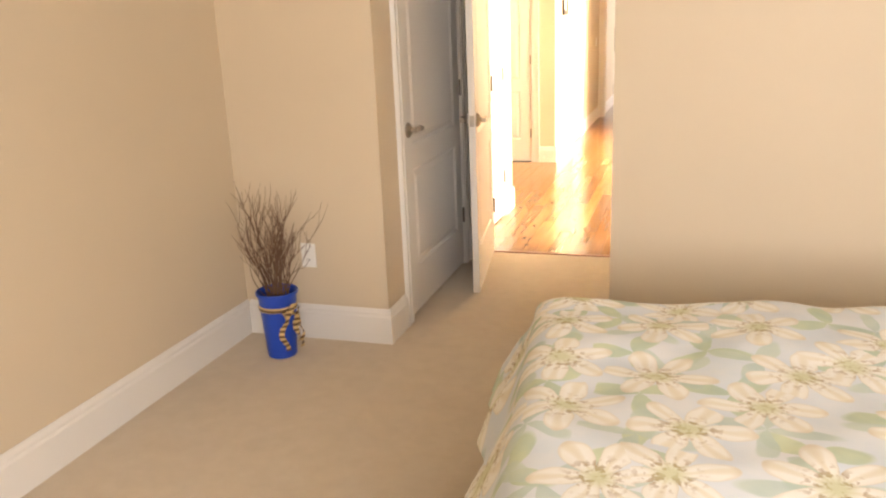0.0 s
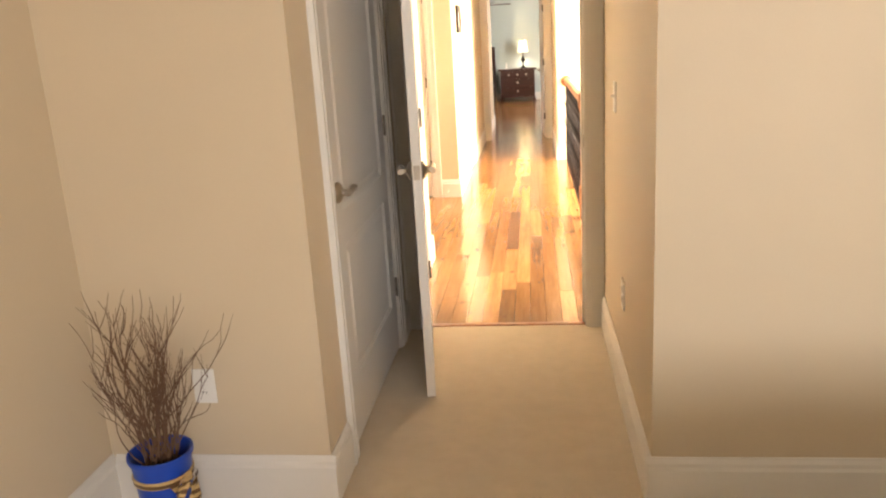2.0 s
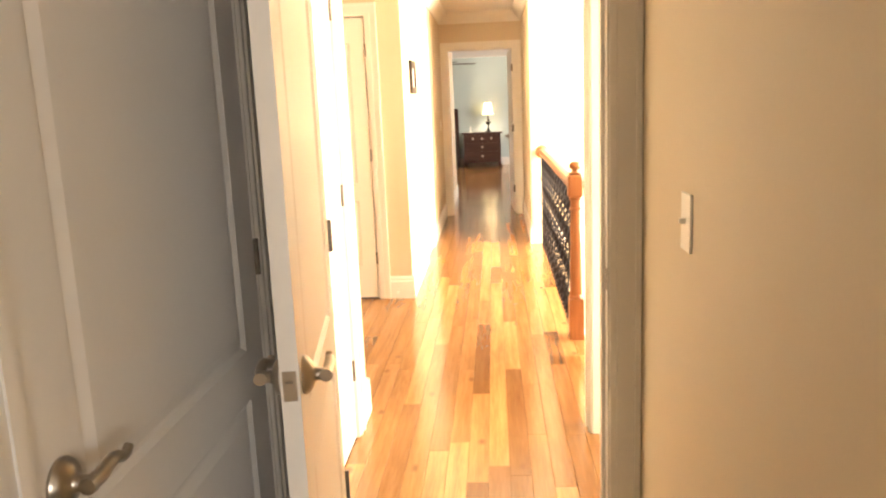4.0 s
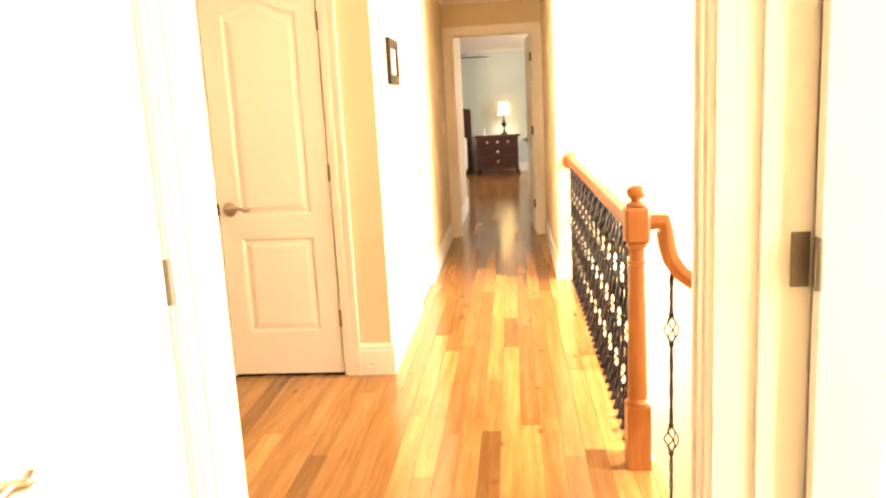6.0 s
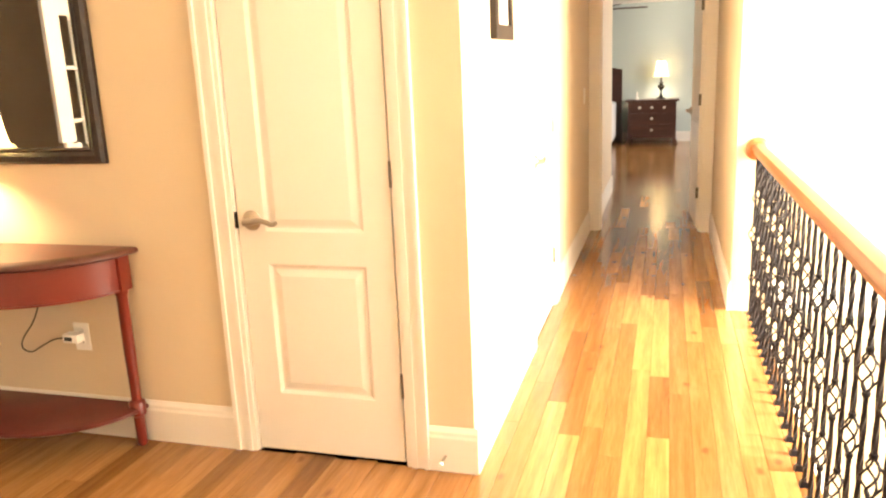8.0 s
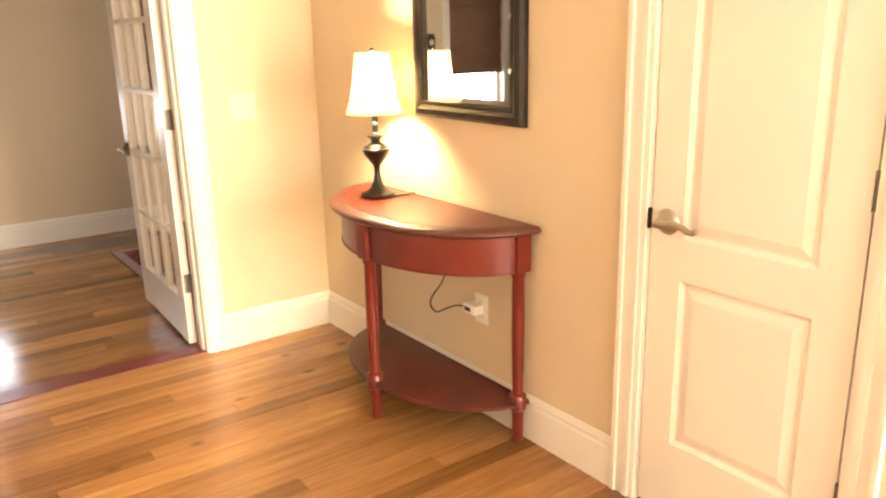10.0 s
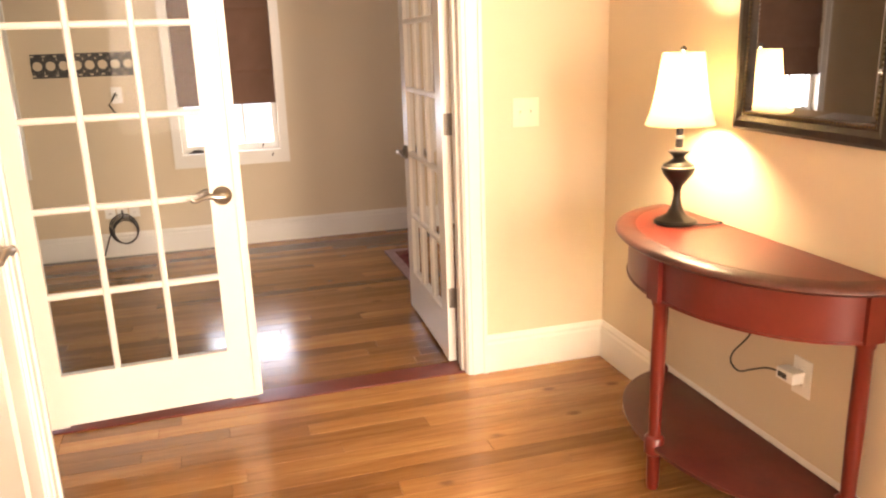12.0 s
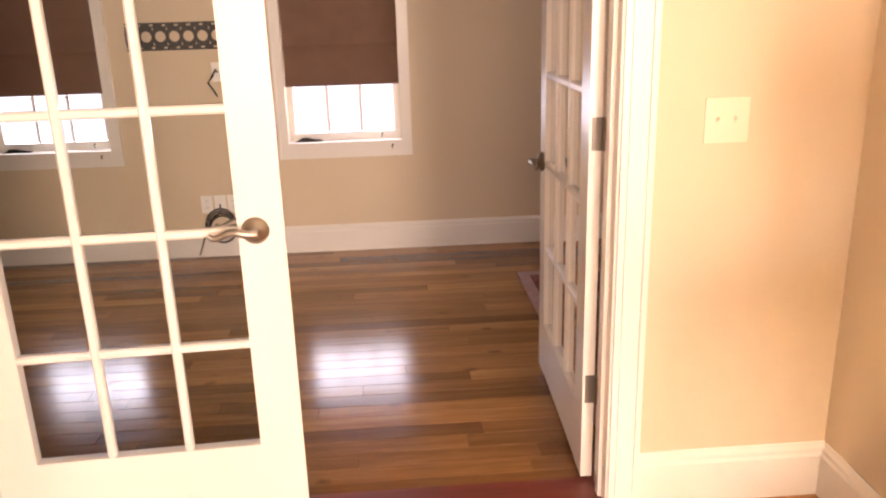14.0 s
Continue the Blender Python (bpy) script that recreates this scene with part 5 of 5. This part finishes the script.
for k in range(14):
    x = 0.152 + 0.105 * k
    ztop = (0.77 if k == 0 else 0.7 - (x - 0.24) * SL) - 0.02
    zb = -0.185 * (1 + int((x - 0.085) / 0.223))
    L = ztop - zb
    baluster(stair_rail, x, RY0, zb, ztop, ((round(L - 0.645, 3), round(L - 0.22, 3)), (round(L - 0.43, 3),))[k % 2])

stairs = thing("staircase", pose(0, 0, 0), "oak stair treads with white risers going down", "stairs", kind="structure")
for k in range(10):
    x0 = 0.085 + 0.223 * k
    bm = bmesh.new()
    box(bm, x0 - 0.025 if k else x0, x0 + 0.223, 6.121, 7.36, -0.185 * (k + 1) - 0.03, -0.185 * (k + 1))
    part("tread", bm, RAILWOOD_Y, stairs)
    bm = bmesh.new()
    box(bm, x0 - 0.004, x0 + 0.014, 6.121, 7.34, -0.185 * (k + 1), -0.185 * k - 0.031)
    part("riser", bm, TRIM, stairs)
slab("landing_nosing", 0.076, 0.1, 6.13, RY0 + 0.04, -0.03, 0.0, RAILWOOD_Y, "oak nosing at the top of the stairs", "nosing")
slab("floor_edge_band", 0.076, 0.1, RY0 + 0.04, 10.4, -0.25, 0.0, TRIM, "white band along the stairwell edge", "trim")

# wall sconce in the stairwell
sc = thing("wall_sconce", pose(1.82, 10.4, 1.47), "dark iron wall sconce with a lit shade", "sconce")
bm = bmesh.new()
lathe(bm, [(0.0, 0.0), (0.05, 0.0), (0.05, 0.006), (0.03, 0.016), (0.0, 0.018)], 20)
bmesh.ops.transform(bm, matrix=Matrix.Rotation(radians(90), 4, 'X'), verts=bm.verts)
part("backplate", bm, IRON, sc, "", True)
for s in (-1, 1):
    bm = bmesh.new()
    tube(bm, [(0, -0.015, 0), (s * 0.03, -0.06, -0.05), (s * 0.06, -0.09, -0.04), (s * 0.07, -0.1, 0.0), (s * 0.07, -0.1, 0.05)], 0.007, 8)
    part("arm", bm, IRON, sc, "", True)
    bm = bmesh.new()
    lathe(bm, [(0.05, 0.05), (0.03, 0.13), (0.028, 0.13), (0.048, 0.05)], 20, (s * 0.07, -0.1, 0))
    part("shade", bm, SHADE, sc, "", True)


# ---- office: wall bracket, cables, rug ----
rack = thing("wall_bracket", pose(XO, 5.97, 1.25, 0, 0, -90), "black perforated television wall bracket", "bracket")
bm = bmesh.new()
hw, hh = 0.315, 0.155
for z in (0.0, hh - 0.03):
    for q in range(9):
        a, b = -hw + q * 2 * hw / 9, -hw + (q + 1) * 2 * hw / 9
        box(bm, a, b - 0.022, 0.004, 0.012, z, z + 0.03)
        box(bm, b - 0.022, b, 0.004, 0.012, z, z + 0.011)
        box(bm, b - 0.022, b, 0.004, 0.012, z + 0.02, z + 0.03)
part("plate_edge", bm, STEEL, rack)
bm = bmesh.new()
for q in range(8):
    cx = -hw + 0.037 + q * (2 * hw - 0.074) / 7
    n = 20
    half = (2 * hw - 0.074) / 14
    ring_o, ring_i = [], []
    for k in range(n):
        a = 2 * math.pi * k / n
        ca, sa = math.cos(a), math.sin(a)
        m_ = max(abs(ca) / half, abs(sa) / 0.0475)
        ring_o.append((cx + ca / m_, hh / 2 + sa / m_))
        ring_i.append((cx + 0.03 * ca, hh / 2 + 0.03 * sa))
    for k in range(n):
        prism(bm, [ring_o[k], ring_o[(k + 1) % n], ring_i[(k + 1) % n], ring_i[k]], 'y', 0.005, 0.011)
part("plate", bm, STEEL, rack, "row of round holes")
cab = thing("loose_cable", pose(XO, 6.15, 1.12), "short dark cable hanging from a wall plate", "cable")
bm = bmesh.new()
tube(bm, [(0.012, 0, 0.0), (0.03, -0.005, 0.015), (0.035, -0.03, -0.03), (0.03, -0.055, -0.06), (0.03, -0.03, -0.1), (0.025, -0.01, -0.14)], 0.006, 8)
part("cable", bm, BLACKCORD, cab, "", True)
coil = thing("cable_coil", pose(XO, 6.08, -0.07), "coiled grey cable hanging from the data plates", "cable")
for q in range(4):
    bm = bmesh.new()
    pts = [(0.03 + 0.008 * q + 0.004 * math.sin(3 * a), (0.095 - 0.006 * q) * math.cos(a) + 0.004 * q, 0.27 - 0.006 * q + (0.105 - 0.007 * q) * math.sin(a)) for a in [2 * math.pi * k / 32 for k in range(33)]]
    tube(bm, pts, 0.0045, 6)
    part("loop", bm, STEEL, coil, "", True)
bm = bmesh.new()
tube(bm, [(0.012, 0.0, 0.4), (0.03, 0.0, 0.38), (0.035, 0.005, 0.36), (0.035, -0.06, 0.3), (0.035, -0.11, 0.2), (0.04, -0.15, 0.09)], 0.005, 6)
part("lead", bm, BLACKCORD, coil, "", True)

rug = thing("area_rug", pose(-4.95, 8.56, 0.0), "dark red rug with a pale woven border", "rug")


def make_rug():
    m = mat("dark_red_rug_wool", (0.12, 0.03, 0.025), 0.95, 0, 0.1)
    p = obj_coord(m)
    a = noise_tex(m, p, 16, 4, 0.6)
    c = ramp(m, a, [(0.35, (0.07, 0.015, 0.014)), (0.5, (0.15, 0.035, 0.03)), (0.62, (0.2, 0.12, 0.08))])
    ln(m, c, bsdf(m).inputs["Base Color"])
    bump(m, noise_tex(m, p, 300, 2), 0.4, 0.002)
    return m


RUG = make_rug()
RUGEDGE = varied(mat("pale_rug_border", (0.3, 0.19, 0.17), 0.95), (0.32, 0.2, 0.18), 0.25, 30, 250, 0.4)
bm = bmesh.new()
box(bm, -1.03, 0.6, -0.69, 0.8, 0.001, 0.012)
part("field", bm, RUG, rug)
bm = bmesh.new()
box(bm, -1.09, 0.66, -0.75, -0.69, 0.001, 0.012)
box(bm, -1.09, 0.66, 0.8, 0.86, 0.001, 0.012)
box(bm, -1.09, -1.03, -0.69, 0.8, 0.001, 0.012)
box(bm, 0.6, 0.66, -0.69, 0.8, 0.001, 0.012)
part("border", bm, RUGEDGE, rug)


# ---- far bedroom ----
dr = thing("dresser", pose(-0.69, 19.7, 0), "dark cherry dresser with brass pulls under the lamp", "dresser")
bm = bmesh.new()
prism(bm, [(-0.395, 0.1), (0.395, 0.1), (0.395, 0.71), (-0.395, 0.71)], 'y', -0.2, 0.2)
part("body", bm, DARKWOOD, dr)
bm = bmesh.new()
box(bm, -0.44, 0.44, -0.235, 0.22, 0.71, 0.745)
bevelled(bm, 0.008, 2)
part("top", bm, DARKWOOD, dr)
for z0, z1 in ((0.15, 0.33), (0.345, 0.52), (0.535, 0.695)):
    bm = bmesh.new()
    box(bm, -0.365, 0.365, -0.216, -0.2005, z0, z1)
    bevelled(bm, 0.004, 1)
    dw = part("drawer", bm, DARKWOOD, dr)
    for x in ((-0.0,) if z0 < 0.5 else (-0.2, 0.0, 0.2)):
        bm = bmesh.new()
        lathe(bm, [(0.0, 0.0), (0.02, 0.002), (0.024, 0.014), (0.012, 0.022), (0.0, 0.024)], 14)
        bmesh.ops.transform(bm, matrix=Matrix.Translation((x, -0.216, (z0 + z1) / 2)) @ Matrix.Rotation(radians(90), 4, 'X'), verts=bm.verts)
        part("pull", bm, NICKEL, dw, "bright metal pull", True)
for s in (-1, 1):
    bm = bmesh.new()
    prism(bm, [(s * 0.395, 0.3), (s * 0.3952, 0.1), (s * 0.435, 0.0), (s * 0.375, 0.0), (s * 0.345, 0.099), (s * 0.395, 0.1)], 'y', -0.22, -0.15)
    part("foot", bm, DARKWOOD, dr)
    bm = bmesh.new()
    box(bm, s * 0.335, s * 0.395, 0.14, 0.2, 0.0, 0.0995)
    part("foot", bm, DARKWOOD, dr)
make_lamp(pose(-0.55, 19.7, 0.746), 1.05, "lit dark table lamp on the dresser", 14, (1.0, 0.8, 0.55))
fig = thing("figurine", pose(-0.94, 19.68, 0.746), "small pale ornament on the dresser", "ornament")
bm = bmesh.new()
lathe(bm, [(0.0, 0.0), (0.035, 0.0), (0.03, 0.02), (0.012, 0.05), (0.02, 0.09), (0.01, 0.13), (0.0, 0.14)], 16)
part("body", bm, PLASTIC, fig, "", True)

mb = thing("master_bed", pose(-2.15, 18.4, 0), "bed with dark headboard and white flowered cover", "bed")
bm = bmesh.new()
prism(bm, [(-0.85, 0.0), (0.95, 0.0), (0.95, 1.25), (0.6, 1.33), (0.05, 1.38), (-0.5, 1.33), (-0.85, 1.25)], 'y', 1.45, 1.52)
part("headboard", bm, DARKWOOD, mb)
bm = bmesh.new()
box(bm, -0.8, 0.86, -1.9, 1.44, 0.08, 0.72)
bevelled(bm, 0.1, 4)
part("cover", bm, BEDWHITE, mb, "white bed cover", True)
for x in (-0.7, 0.75):
    for y in (-1.7, 1.3):
        bm = bmesh.new()
        box(bm, x - 0.04, x + 0.04, y - 0.04, y + 0.04, 0.0, 0.2)
        part("leg", bm, DARKWOOD, mb)
fan = thing("ceiling_fan", pose(-1.42, 16.6, MASTER_H), "dark ceiling fan with wooden blades", "fan")
bm = bmesh.new()
lathe(bm, [(0.0, 0.0), (0.06, 0.0), (0.05, -0.04), (0.014, -0.06), (0.014, -0.2), (0.09, -0.23), (0.1, -0.27), (0.07, -0.32), (0.0, -0.33)], 24)
part("motor", bm, BRONZE, fan, "", True)
for q in range(5):
    bm = bmesh.new()
    prism(bm, [(0.1, -0.03), (0.2, -0.06), (0.68, -0.075), (0.72, 0.0), (0.68, 0.075), (0.2, 0.06), (0.1, 0.03)], 'z', -0.282, -0.27)
    bmesh.ops.transform(bm, matrix=Matrix.Rotation(2 * math.pi * q / 5 + 0.15, 4, 'Z') @ Matrix.Rotation(radians(8), 4, 'X'), verts=bm.verts)
    part("blade", bm, DARKWOOD, fan)

# small hardware in the foyer
ds = thing("door_stop", pose(-1.17, YN - 0.017, 0.06), "small spring door stop on the baseboard", "door stop")
bm = bmesh.new()
tube(bm, [(0, 0, 0), (0, -0.055, 0)], 0.006, 8)
part("spring", bm, NICKEL, ds, "", True)
bm = bmesh.new()
tube(bm, [(0, -0.055, 0), (0, -0.068, 0)], 0.008, 10)
part("tip", bm, PLASTIC, ds, "white rubber tip", True)
bm = bmesh.new()
box(bm, D2[0] - 0.006, D2[0] + 0.0015, YN - 0.0045, YN + 0.02, 0.873, 0.933)
structure("strike_plate", bm, BRONZE, "dark strike plate on the jamb", "hardware")


# ---- board floors, last ----
PW, PL = 0.083, 1.05
PLANK_MESHES = {}


def plank_mesh(length):
    key = round(length, 2)
    if key not in PLANK_MESHES:
        bm = bmesh.new()
        c = 0.0012
        w, l = PW / 2 - 0.0003, key / 2 - 0.0003
        top = [bm.verts.new((x, y, 0)) for x, y in ((-w + c, -l + c), (w - c, -l + c), (w - c, l - c), (-w + c, l - c))]
        mid = [bm.verts.new((x, y, -c)) for x, y in ((-w, -l), (w, -l), (w, l), (-w, l))]
        low = [bm.verts.new((x, y, -0.018)) for x, y in ((-w, -l), (w, -l), (w, l), (-w, l))]
        bm.faces.new(top)
        for k in range(4):
            bm.faces.new((mid[k], mid[(k + 1) % 4], top[(k + 1) % 4], top[k]))
            bm.faces.new((low[k], low[(k + 1) % 4], mid[(k + 1) % 4], mid[k]))
        PLANK_MESHES[key] = mesh_of(bm, "board", FLOORWOOD)
    return PLANK_MESHES[key]


def board_floor(name, x0, x1, y0, y1, label, singles, seed):
    """Boards along y in broken rows; the first singles boards are parts, the rest one joined part."""
    rng = random.Random(seed)
    bm = bmesh.new()
    box(bm, x0, x1, y0, y1, -0.05, -0.019)
    base = structure(name, bm, FLOORWOOD, label, "floor")
    rest = bmesh.new()
    count, x = 0, x0
    while x < x1 - 0.004:
        wide = min(PW, x1 - x)
        y = y0
        first = True
        while y < y1 - 0.01:
            l = rng.uniform(0.25, 1.0) if first else rng.choice((0.6, 0.9, 1.2, 1.5, 1.9))
            first = False
            if y1 - (y + l) < 0.2:
                l = y1 - y
            l = round(min(l, y1 - y), 2) if y1 - y - l > 0.01 else y1 - y
            if wide > PW - 0.001 and count < singles:
                o = part("board", plank_mesh(l), FLOORWOOD, base)
                o.location = (x + PW / 2, y + round(l, 2) / 2, 0)
                count += 1
            else:
                vs = box(rest, x + 0.0004, x + wide - 0.0004, y + 0.0004, y + l - 0.0004, -0.018, 0.0)
            y += l
        x += PW
    if len(rest.verts):
        tagged(part("boards", rest, FLOORWOOD, base), kind="stuff")
    else:
        rest.free()


board_floor("floor_foyer", XF - 0.02, XH - 0.004, YS - T, YN, "oak strip floor of the foyer, semi-gloss", 300, 3)
board_floor("floor_recess", XF - 0.02, WE, 5.975, YS - T, "oak strip floor beside the French doors", 0, 4)
board_floor("floor_hall", XH - 0.004, 0.075, YD + 0.05, YE + T, "oak strip floor of the hall, semi-gloss", 300, 5)
board_floor("floor_office", XO, XF - 0.14, 2.6, 9.6, "oak strip floor of the office, semi-gloss", 300, 6)
board_floor("floor_master", -4.0, 2.5, YE + T, 20.0, "oak strip floor of the far bedroom", 0, 7)
